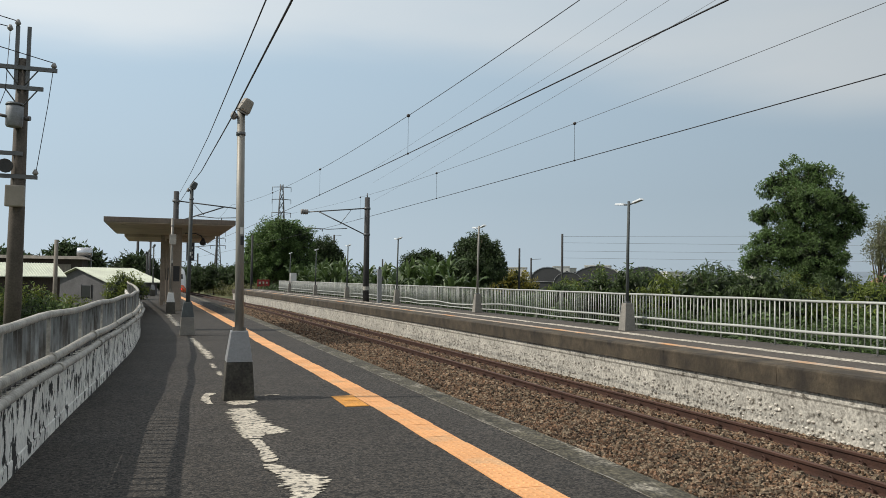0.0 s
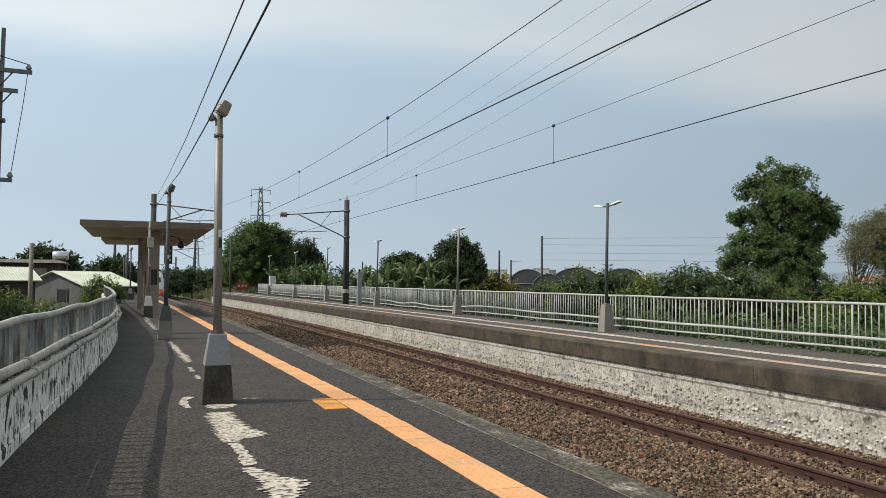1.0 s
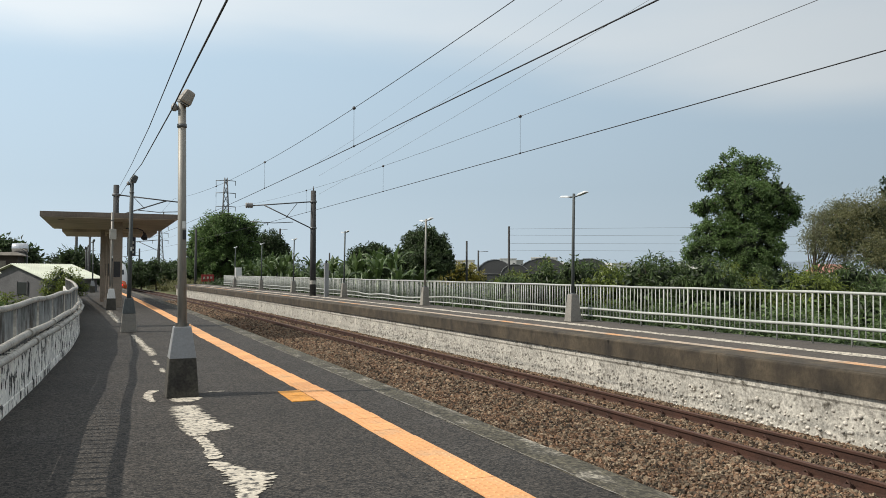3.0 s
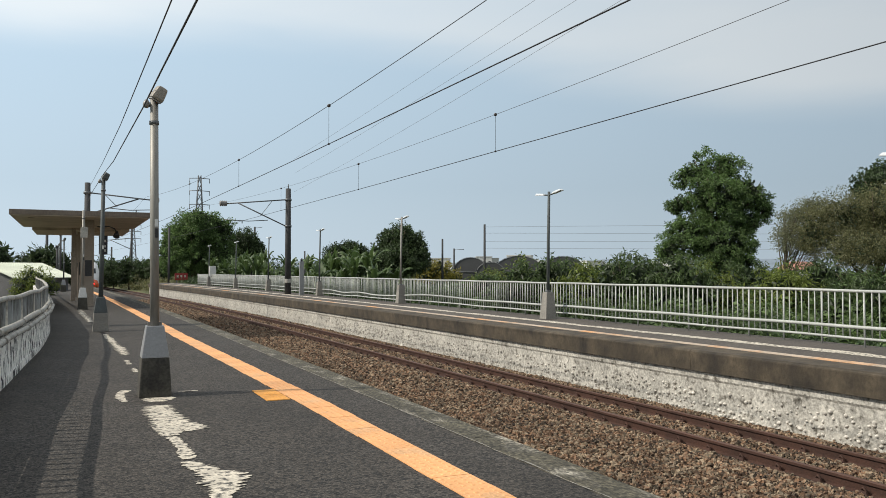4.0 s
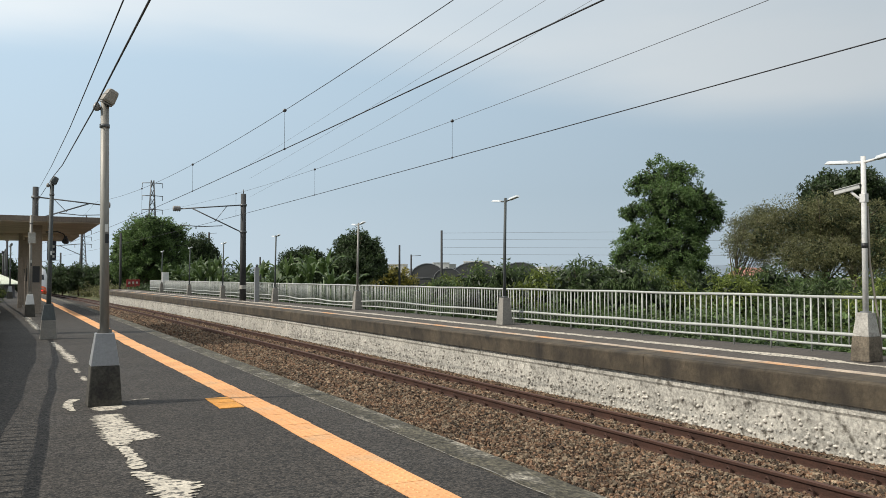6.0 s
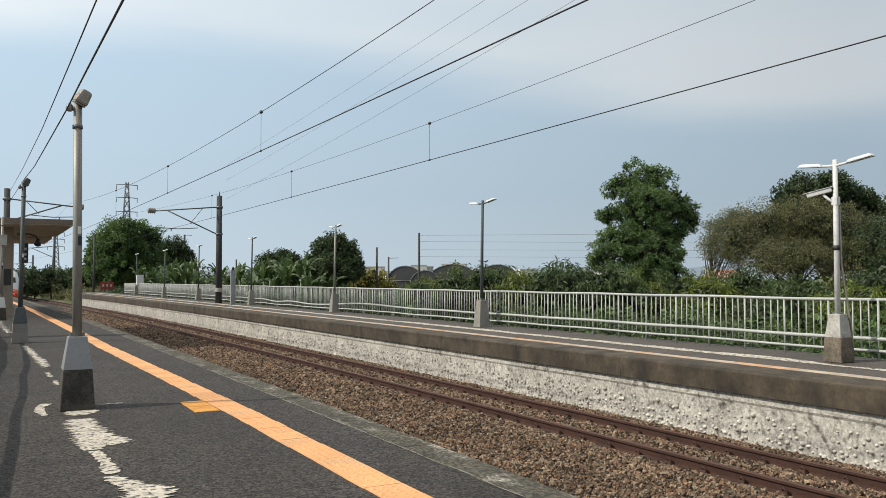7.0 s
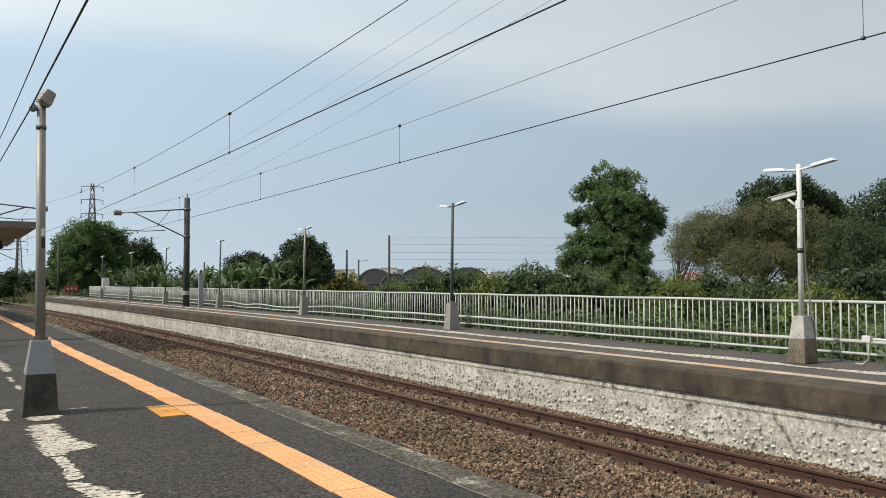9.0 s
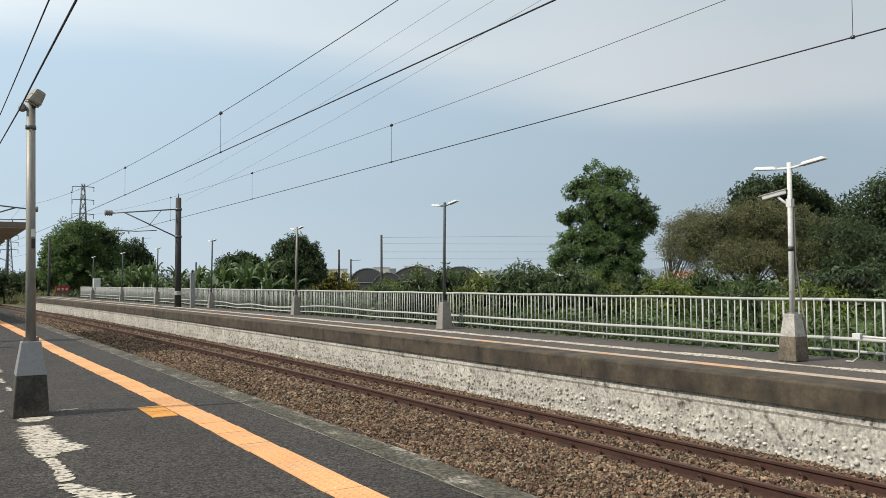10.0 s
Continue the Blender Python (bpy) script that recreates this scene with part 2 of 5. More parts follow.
def add_tube(bm, points, radii, sides=10, cap=True, mat=0, smooth=True):
    """A tube along points with the given radius (one, or one each)."""
    pts = [Vector(p) for p in points]
    if not isinstance(radii, (list, tuple)):
        radii = [radii] * len(pts)
    rings = []
    for i, p in enumerate(pts):
        d = (pts[min(i + 1, len(pts) - 1)] - pts[max(i - 1, 0)]).normalized()
        ref = Vector((0, 0, 1)) if abs(d.z) < 0.9 else Vector((1, 0, 0))
        u = d.cross(ref).normalized()
        v = d.cross(u).normalized()
        rings.append([bm.verts.new(p + radii[i] * (math.cos(2 * math.pi * k / sides) * u + math.sin(2 * math.pi * k / sides) * v)) for k in range(sides)])
    for a, b in zip(rings, rings[1:]):
        for k in range(sides):
            f = bm.faces.new((a[k], b[k], b[(k + 1) % sides], a[(k + 1) % sides]))
            f.smooth, f.material_index = smooth, mat
    if cap:
        for ring in (rings[0], list(reversed(rings[-1]))):
            f = bm.faces.new(ring)
            f.material_index = mat
    return bm


def box(lo, hi, bevel=0.0, taper=1.0):
    return add_box(bmesh.new(), lo, hi, bevel, taper)


def tube(points, radii, sides=10, cap=True):
    return add_tube(bmesh.new(), points, radii, sides, cap)


BEND = 0.0003


def cx(x0, y):
    """Across-track place of a line x0 metres out, on the line's gentle curve."""
    return x0 - BEND * y * y


def strip(profile, y0, y1, step, line=cx, mats=0):
    """Sweeps an open profile of (x, z) along the curve; mats: a material index per profile piece."""
    bm = bmesh.new()
    n = max(1, int(math.ceil((y1 - y0) / step)))
    rows = []
    for i in range(n + 1):
        y = y0 + (y1 - y0) * i / n
        rows.append([bm.verts.new((line(x, y), y, z)) for x, z in profile])
    for a, b in zip(rows, rows[1:]):
        for k in range(len(profile) - 1):
            f = bm.faces.new((a[k], a[k + 1], b[k + 1], b[k]))
            f.material_index = mats[k] if isinstance(mats, (list, tuple)) else mats
    return bm


def closed(profile):
    return profile + [profile[0]]


RAIL_Z = -1.03
Y_BACK, Y_END = -30.0, 110.0

# ---- ground, one sheet to the horizon, with the cutting of the tracks in it ----
bm = bmesh.new()
ring_xs = [-3000, -600, -150, -40, -8, -2.2, 13.6, 20, 40, 150, 600, 3000]
ring_ys = [-3000, -600, -100, -30, 0, 30, 60, 90, 130, 300, 800, 3000]
grid = [[bm.verts.new((x, y, -1.42)) for x in ring_xs] for y in ring_ys]
for j in range(len(ring_ys) - 1):
    for i in range(len(ring_xs) - 1):
        bm.faces.new((grid[j][i], grid[j][i + 1], grid[j + 1][i + 1], grid[j + 1][i]))
tagged(part("ground", bm, M_GROUND), "flat grassy earth round the station", "ground", kind="structure")

# ballast bed under both tracks, its dark colour standing for shade between stones
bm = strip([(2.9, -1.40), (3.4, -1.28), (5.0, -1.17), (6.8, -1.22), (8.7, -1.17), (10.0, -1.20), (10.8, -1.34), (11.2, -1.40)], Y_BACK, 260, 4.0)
tagged(part("ballast_bed", bm, M_BEDSHADED), "bed of crushed brown ballast under two tracks, coloured dark as shade between stones", "ballast", kind="structure")

# ---- near platform ----
near = tagged(part("platform_near", strip(closed([(-1.35, -1.4), (-1.35, 0.0), (2.945, 0.0), (2.945, -1.4)]), Y_BACK, Y_END, 2.0), M_ASPHALT),
              "dark asphalt station platform with a worn surface", "platform", kind="structure")
y = Y_BACK
kerb_profile = [(2.949, -1.4), (2.949, -0.006), (2.96, 0.006), (3.235, 0.006), (3.26, -0.02), (3.26, -0.30), (3.21, -0.32), (3.21, -1.4)]
while y < Y_END:
    part("kerb_stone", strip(kerb_profile, y + 0.006, min(y + 2.994, Y_END), 1.0), M_EDGE, near)
    y += 3.0
rnd = random.Random(3)
bm = bmesh.new()
rows = []
for i in range(900):
    y = 1.0 + i * 0.05
    w = 0.0003 + 0.016 * max(0.0, -0.03 + noise.noise((y * 2.3, 4.0, 0.0))) + 0.005 * rnd.random()
    x = 2.945 + 0.014 * noise.noise((y * 2.1, 9.0, 0.0))
    rows.append((bm.verts.new((cx(x - w, y), y, 0.0085)), bm.verts.new((cx(x + w, y), y, 0.0095))))
for a, b in zip(rows, rows[1:]):
    bm.faces.new((a[0], a[1], b[1], b[0]))
part("mortar_joint", bm, M_PLINTHPALE, near, "pale ragged mortar line along the kerb")

# ---- far platform, its surface falling gently to the edge ----
far = tagged(part("platform_far", strip(closed([(10.93, -1.4), (10.93, -0.070), (11.95, -0.004), (13.3, -0.004), (13.3, -1.4)]), Y_BACK, 96.0, 2.0), M_ASPHALTFAR),
             "asphalt platform across the tracks", "platform", kind="structure")
y = Y_BACK
while y < 96:
    part("cap_block", strip(closed([(10.50, -0.47), (10.48, -0.145), (10.485, -0.125), (10.53, -0.096), (10.926, -0.068), (10.926, -0.47)]), y + 0.004, min(y + 5.996, 96), 1.0), M_CAP, far)
    y += 6.0
wall_far = tagged(part("wall_far", strip(closed([(10.62, -1.40), (10.60, -0.64), (10.582, -0.61), (10.575, -0.60), (10.575, -0.474), (10.925, -0.474), (10.925, -1.40)]), Y_BACK, 96.0, 1.0), M_STONEWALL),
                  "whitewashed pebble-studded retaining wall of the platform", "wall", kind="structure")
tagged(part("tactile_strip", strip(closed([(10.97, -0.0645), (10.97, -0.0575), (11.13, -0.047), (11.13, -0.054)]), Y_BACK, 90, 2.0), M_TACTILE_FAR, far), "worn orange warning strip")
rnd = random.Random(8)
bm = bmesh.new()
rows = []
for i in range(880):
    y = 2.0 + i * 0.1
    lo, hi = 11.70 + 0.05 * noise.noise((y * 1.3, 1.0, 0.0)), 11.90 + 0.16 * noise.noise((y * 0.55, 6.0, 0.0)) + 0.04 * rnd.random()
    rows.append((bm.verts.new((cx(lo, y), y, -0.0035 - 0.0647 * (11.95 - lo) + 0.004)), bm.verts.new((cx(hi, y), y, -0.0035 - 0.0647 * max(0, 11.95 - hi) + 0.004))))
for a, b in zip(rows, rows[1:]):
    bm.faces.new((a[0], a[1], b[1], b[0]))
tagged(part("safety_line", bm, M_WHITELINE, far), "worn and ragged white painted line")


# ---- tracks ----
def track(centre, label):
    t = thing("railway_track", (0, 0, 0), label, "track", "tracks of the line", "structure")
    for side_x in (-0.567, 0.567):
        x0 = centre + side_x
        prof = [(x0 - 0.062, -0.165), (x0 - 0.062, -0.150), (x0 - 0.010, -0.130), (x0 - 0.010, -0.045), (x0 - 0.037, -0.038), (x0 - 0.037, -0.006), (x0 - 0.026, 0.0),
                (x0 + 0.026, 0.0), (x0 + 0.037, -0.006), (x0 + 0.037, -0.038), (x0 + 0.010, -0.045), (x0 + 0.010, -0.130), (x0 + 0.062, -0.150), (x0 + 0.062, -0.165)]
        part("rail", strip(closed([(x, z + RAIL_Z) for x, z in prof]), Y_BACK, 260, 3.0, mats=[0] * 5 + [1] * 3 + [0] * 6), [M_RAIL, M_RAILTOP], t)
    return t


NEAR_TRACK, FAR_TRACK = 4.86, 8.875
near_track = track(NEAR_TRACK, "rusty rails on concrete sleepers beside the near platform")
far_track = track(FAR_TRACK, "rusty rails on concrete sleepers beside the far platform")


# ---- left boundary wall with its fence and pipes ----
WALL_LINE = [(-30, -1.9), (0, -1.16), (3, -1.06), (6, -0.96), (9, -0.81), (12.5, -0.63), (16.3, -0.47), (20, -0.43), (25, -0.58), (32, -0.86), (45, -1.5), (70, -2.4), (100, -4.0)]


def wall_x(off, y):
    """The wall's platform face, moved off metres to the platform."""
    for (ya, xa), (yb, xb) in zip(WALL_LINE, WALL_LINE[1:]):
        if y <= yb:
            break
    k = WALL_LINE.index((ya, xa))
    (yp, xp), (yn, xn) = WALL_LINE[max(k - 1, 0)], WALL_LINE[min(k + 2, len(WALL_LINE) - 1)]
    s, h = (y - ya) / (yb - ya), yb - ya
    ta, tb = (xb - xp) / (yb - yp) * h, (xn - xa) / (yn - ya) * h
    x = (2 * s**3 - 3 * s**2 + 1) * xa + (s**3 - 2 * s**2 + s) * ta + (3 * s**2 - 2 * s**3) * xb + (s**3 - s**2) * tb
    return x + off + 0.006 * math.sin(y * 1.3)


wall_left = tagged(part("wall_left", strip(closed([(0.008, 0.0), (0.008, 0.10), (0.0, 0.11), (0.0, 0.50), (0.02, 0.51), (0.02, 0.555), (-0.20, 0.565), (-0.20, 0.0)]), -30, 100, 0.5, wall_x), M_WALLWHITE),
                   "low concrete wall with peeling whitewash", "wall", kind="structure")
boundary = thing("boundary_fence", (0, 0, 0), "old grey metal fence with rusty bars on the low wall", "fence")
part("top_rail", tube([(wall_x(-0.07, y * 0.5), y * 0.5, 1.0 + 0.012 * math.sin(y * 0.9)) for y in range(-40, 130)], 0.033, 10), M_PIPE, boundary, "grey round handrail")
part("bottom_rail", tube([(wall_x(-0.07, y * 0.5), y * 0.5, 0.586) for y in range(-40, 130)], 0.021, 6), M_FENCEGREY, boundary)
bar_mesh = mesh_of("bar", box((-0.021, -0.014, 0.50), (0.021, 0.014, 0.99)), M_FENCEGREY)
post_mesh = mesh_of("fence_post", box((-0.028, -0.024, 0.50), (0.028, 0.024, 1.0), 0.004), M_PIPE)
bars_far = bmesh.new()
y, k = -3.0, 0
while y < 62:
    if k % 11 == 0:
        ob = new("fence_post", post_mesh)
    elif y < 35.5:
        ob = new("bar", bar_mesh)
    else:
        add_box(bars_far, (wall_x(-0.092, y), y - 0.008, 0.5), (wall_x(-0.048, y), y + 0.008, 0.99))
        ob = None
    if ob:
        ob.parent = boundary
        ob.matrix_basis = pose(wall_x(-0.07, y), y, 0, 0, 0, 0)
    y, k = y + 0.165, k + 1
tagged(part("bar_infill", bars_far, M_FENCEGREY, boundary), kind="stuff")

for off, z, r, lab in ((0.055, 0.567, 0.036, "grey conduit pipe along the top of the wall"), (-0.02, 0.648, 0.040, "grey conduit pipe with joints above the wall")):
    pipe = thing("conduit_pipe", (0, 0, 0), lab, "pipe", "conduit pipes")
    part("run", tube([(wall_x(off, y * 0.5), y * 0.5, z + 0.012 * math.sin(y * 0.7 + z * 9)) for y in range(-20, 90)], r, 10), M_PIPE, pipe)
    for i in range(12):
        y = 2.0 + i * 2.6 + z
        part("joint_collar", tube([(wall_x(off, y - 0.05), y - 0.05, z + 0.012 * math.sin(y * 1.4 + z * 9)), (wall_x(off, y + 0.05), y + 0.05, z + 0.012 * math.sin(y * 1.4 + z * 9))], r + 0.012, 10), M_PIPE, pipe)
    for i in range(14):
        y = 1.4 + i * 2.2
        part("clamp", box((wall_x(off, y) - 0.015, y - 0.015, 0.52), (wall_x(off, y) + 0.015, y + 0.015, z)), M_FENCEGREY, pipe)


# ---- platform lamp posts on the near side ----
def lamp_post_near(at, height, pole_mat, sleeve_mat, plinth_mat, label, head=True, tilt=0.0):
    t = thing("lamp_post", at, label, "lamp post", "near platform lamp posts")
    part("plinth", box((-0.17, -0.17, 0), (0.17, 0.17, 0.42), 0.012, 0.83), plinth_mat, t, "stained concrete plinth")
    part("sleeve", box((-0.142, -0.142, 0.42), (0.142, 0.142, 0.76), 0.006, 0.64), sleeve_mat, t, "tapered grey metal sleeve")
    part("clamp_plate", box((-0.075, -0.012, 0.75), (-0.048, 0.012, 0.80)), M_PLINTHPALE, t)
    part("clamp_plate", box((0.048, -0.012, 0.75), (0.075, 0.012, 0.80)), M_PLINTHPALE, t)
    part("pole", tube([(0, 0, 0.74), (tilt * 0.5, 0, height * 0.55), (tilt, 0, height - 0.16)], [0.050, 0.046, 0.043], 14), pole_mat, t)
    part("band", tube([(tilt * 0.95, 0, height - 0.46), (tilt * 0.95, 0, height - 0.42)], 0.052, 12), M_STEEL, t)
    part("sticker", box((0.0 + tilt * 0.5, -0.050, 1.84), (0.034 + tilt * 0.5, -0.036, 1.92)), M_POLEWHITE, t, "small white sticker")
    part("sticker", box((0.004 + tilt * 0.5, -0.052, 1.72), (0.040 + tilt * 0.5, -0.032, 1.82)), M_BLACK, t, "small dark plate")
    if head:
        bm = bmesh.new()
        add_box(bm, (-0.072, -0.13, -0.085), (0.072, 0.13, 0.075), 0.03, 0.74)
        bm.transform(pose(tilt + 0.05, -0.02, height - 0.115, 12, 28, 10))
        h = part("lamp_head", bm, M_LAMPHEAD if pole_mat == M_POLE else M_POLEDARK, t, "weathered boxy lamp head")
        bm = box((-0.058, -0.11, -0.098), (0.058, 0.11, -0.086))
        bm.transform(pose(tilt + 0.05, -0.02, height - 0.115, 12, 28, 10))
        part("lens", bm, M_INSULGREY, h)
        part("bracket", tube([(tilt, 0, height - 0.27), (tilt - 0.09, 0, height - 0.25)], 0.012, 6), M_STEEL, t)
        part("insulator", tube([(tilt - 0.08, 0, height - 0.28), (tilt - 0.08, 0, height - 0.25), (tilt - 0.08, 0, height - 0.22), (tilt - 0.08, 0, height - 0.19)], [0.02, 0.04, 0.035, 0.015], 10), M_INSULGREY, t)
    return t


lamp_post_near((0.832, 9.48, 0), 3.42, M_POLE, M_SLEEVE, M_PLINTH, "weathered steel lamp post on a dark stained concrete plinth", tilt=-0.028)
lamp_post_near((0.60, 19.9, 0), 3.60, M_POLEDARK, M_POLEDARK, M_PLINTHPALE, "dark lamp post on a pale concrete plinth", tilt=0.03)
lamp_post_near((0.36, 31.3, 0), 3.62, M_POLE, M_POLEWHITE, M_PLINTH, "pale lamp post in front of the canopy with a white box", head=False)
part("junction_box", box((0.27, 31.10, 2.50), (0.50, 31.24, 2.86), 0.01), M_PIPE, None)
tagged(bpy.data.objects["junction_box"], "pale grey junction box strapped to a lamp post", "junction box")
for yy in (58.0, 70.0, 82.0):
    lamp_post_near((cx(0.55, yy), yy, 0), 3.5, M_POLEDARK, M_SLEEVE, M_PLINTH, "dark lamp post farther along the platform")

# ---- canopy ----
canopy = thing("platform_canopy", (0, 0, 0), "flat buff concrete platform canopy on square columns", "canopy")
bm = bmesh.new()
add_box(bm, (-1.95, 32.0, 3.27), (2.60, 40.5, 3.47), 0.02)
part("roof_slab", bm, M_CANOPY, canopy)
part("roof_slab", box((-1.62, 40.5, 3.16), (2.42, 46.2, 3.42), 0.02), M_CANOPY, canopy)
part("fascia", box((-1.99, 31.95, 3.31), (2.64, 32.0, 3.49), 0.008), M_CANOPYEDGE, canopy, "darker stained fascia edge")
part("fascia", box((2.60, 32.0, 3.31), (2.65, 40.5, 3.49), 0.008), M_CANOPYEDGE, canopy)
part("fascia", box((-2.0, 32.0, 3.31), (-1.95, 40.5, 3.49), 0.008), M_CANOPYEDGE, canopy)
for yy, xx in ((34.1, 0.56), (38.2, 0.50), (42.3, 0.42), (45.4, 0.34)):
    part("column", box((xx - 0.17, yy - 0.2, 0), (xx + 0.21, yy + 0.2, 3.27), 0.015), M_COLUMN, canopy)
    part("poster", box((xx - 0.10, yy - 0.212, 1.15), (xx + 0.14, yy - 0.203, 1.75)), M_MASTCONC, canopy, "dark poster on the column")
for yy in (40.2, 44.0):
    part("column", box((-0.02, yy - 0.12, 0), (0.16, yy + 0.12, 3.25), 0.01), M_COLUMN, canopy)
part("drain_hole", tube([(-1.35, 33.2, 3.262), (-1.35, 33.2, 3.275)], 0.12, 12), M_BLACK, canopy)

M_SIGN = material("dark_blue_sign", (0.012, 0.014, 0.03), 0.4, spread=0.1)
sign = thing("hanging_sign", (0.98, 34.6, 2.35), "dark blue hanging sign board with pale marks", "sign")
part("board", box((-0.02, -0.28, -0.36), (0.28, 0.28, 0.36), 0.01), M_SIGN, sign)
part("hanger", tube([(0.13, 0, 0.36), (0.13, 0, 0.86)], 0.02, 8), M_STEEL, sign)
for zz in (-0.22, -0.05, 0.15):
    part("pale_bar", box((0.04, -0.288, zz - 0.045), (0.22, -0.281, zz + 0.045)), M_POLEWHITE, sign)
horn = thing("platform_speaker", (1.35, 33.0, 2.9), "black horn loudspeaker hanging from a bent arm", "loudspeaker")
part("arm", tube([(-0.5, 0, 0.08), (-0.1, 0, 0.10), (0.1, 0, 0.02), (0.16, 0, -0.12)], 0.022, 8), M_BLACK, horn)
part("horn", tube([(0.17, 0.05, -0.08), (0.17, 0.0, -0.14), (0.16, -0.10, -0.24), (0.15, -0.13, -0.28)], [0.05, 0.07, 0.11, 0.12], 12), M_BLACK, horn)


# ---- overhead line masts ----
def cantilever(mast, x0, x1, z0, z1, zlow, side_s, pre):
    part("top_tube", tube([(x0, 0, z0), (x1, 0, z1)], 0.035, 8), M_STEEL, mast)
    part("diagonal_strut", tube([(x0, 0, zlow), (x1 + side_s * 0.75, 0, z1 + 0.06)], 0.035, 8), M_STEEL, mast)
    part("brace", tube([(x0 + (x1 - x0) * 0.22, 0, z0 - 0.05), (x0 + (x1 - x0) * 0.42, 0, zlow + (z1 - zlow) * 0.48)], 0.018, 6), M_STEEL, mast)
    xm = x0 + (x1 - x0) * 0.30
    part("registration_arm", tube([(xm, 0, zlow + 0.32), (x0 + (x1 - x0) * 0.62, 0, zlow + 0.24), (x1 - side_s * 0.05, 0, zlow + 0.30)], 0.025, 6), M_STEEL, mast)
    part("drop_bracket", tube([(x0 + (x1 - x0) * 0.72, 0, zlow + 0.10), (x0 + (x1 - x0) * 0.72, 0, zlow + 0.28)], 0.03, 6), M_STEEL, mast)
    bm = bmesh.new()
    d = (x1 - x0) / abs(x1 - x0)
    prof, rr = [], []
    for i in range(9):
        prof.append((x1 - d * 0.12 + d * 0.05 * i, 0, z1 + 0.02))
        rr.append(0.17 if i % 2 else 0.12)
    add_tube(bm, prof, rr, 12)
    part("insulator", bm, M_INSULGREY, mast, "ribbed grey insulator")
    for zz in (z0, zlow):
        part("mast_clamp", tube([(x0 + side_s * 0.14, 0, zz - 0.06), (x0 + side_s * 0.14, 0, zz + 0.06)], 0.20, 12), M_STEEL, mast)


mast_r = thing("catenary_mast", (11.38, 46.9, 0), "dark round concrete overhead line mast with cantilever arm", "mast", "overhead line masts")
part("shaft", tube([(0, 0, -0.1), (0, 0, 6.1)], [0.185, 0.15], 16), M_MASTCONC, mast_r)
part("top_pin", tube([(0, 0, 6.08), (0, 0, 6.35)], 0.03, 6), M_STEEL, mast_r)
part("warning_band", tube([(0, 0, 0.66), (0, 0, 0.88)], 0.187, 16, False), M_PIPE, mast_r, "pale paper band")
cantilever(mast_r, -0.14, -3.60, 5.45, 5.10, 3.92, 1, "r")
mast_l = thing("catenary_mast", (0.72, 47.0, 0), "dark round concrete overhead line mast behind the canopy", "mast", "overhead line masts")
part("shaft", tube([(0, 0, -0.1), (0, 0, 5.98)], [0.17, 0.14], 16), M_MASTCONC, mast_l)
cantilever(mast_l, 0.14, 3.3, 5.45, 5.16, 4.35, -1, "l")
for yy in (95.0,):
    m = thing("catenary_mast", (cx(0.4, yy + 2), yy + 2, 0), "dark overhead line mast farther along the line", "mast", "overhead line masts")
    part("shaft", tube([(0, 0, -1.2), (0, 0, 5.9)], [0.17, 0.14], 10), M_MASTCONC, m)


for xx, yy, hh in ((8.7, 140.0, 8.0), (7.8, 190.0, 6.4)):
    m = thing("catenary_mast", (xx, yy, -1.3), "dark overhead line mast farther along the line", "mast", "overhead line masts")
    part("shaft", tube([(0, 0, -0.1), (0, 0, hh + 1.3)], [0.2, 0.17], 10), M_MASTCONC, m)
    part("top_tube", tube([(0, 0, hh - 0.2), (-4.2, 0, hh - 0.6)], 0.06, 6), M_STEEL, m)
    part("diagonal_strut", tube([(0, 0, hh - 2.0), (-3.2, 0, hh - 0.5)], 0.06, 6), M_STEEL, m)


# ---- overhead wires ----
def wire(name, pts, r, mat, label, grp="overhead wires"):
    ob = part(name, tube(pts, r, 5, False), mat)
    return tagged(ob, label, "wire", grp)


def messenger(x0, low, k, mid_y):
    pts = []
    for i in range(-10, 60):
        y = i * 2.0
        s = y - mid_y
        while s > 33:
            s -= 66
        pts.append((cx(x0, y), y, low + k * s * s))
    return pts


for x0, low, k, mid_y, cz, rise in ((4.90, 4.765, 0.0010, 20.0, 3.98, 0.0), (8.80, 4.876, 0.00066, 22.5, 4.10, -0.0023)):
    line = "near" if x0 < 6 else "far"
    wire("messenger_wire", messenger(x0, low, k, mid_y), 0.0062 if x0 < 6 else 0.005, M_WIRE if x0 < 6 else M_WIREMID, f"thin dark messenger wire over the {line} track")
    wire("contact_wire", [(cx(x0, y * 3.0), y * 3.0, cz + rise * min(y * 3.0, 47)) for y in range(-8, 45)], 0.0092, M_WIRE, f"dark contact wire over the {line} track")
    for y in (5.4, 16.4, 25.8, 36.0):
        x = cx(x0, y)
        ztop = low + k * (y - mid_y) ** 2 - rise * y
        d = thing("dropper", (x, y, cz + rise * y), f"thin dropper between the wires over the {line} track", "dropper", "overhead wires")
        part("rod", tube([(0, 0, 0), (0, 0, ztop - cz)], 0.004, 5, False), M_WIRE, d)
        part("top_clip", tube([(0, -0.035, ztop - cz), (0, -0.02, ztop - cz), (0, 0.02, ztop - cz), (0, 0.035, ztop - cz)], [0.012, 0.036, 0.036, 0.012], 8), M_INSUL, d)
        part("bottom_clip", tube([(0, -0.02, 0), (0, 0.02, 0)], 0.022, 6), M_INSUL, d)
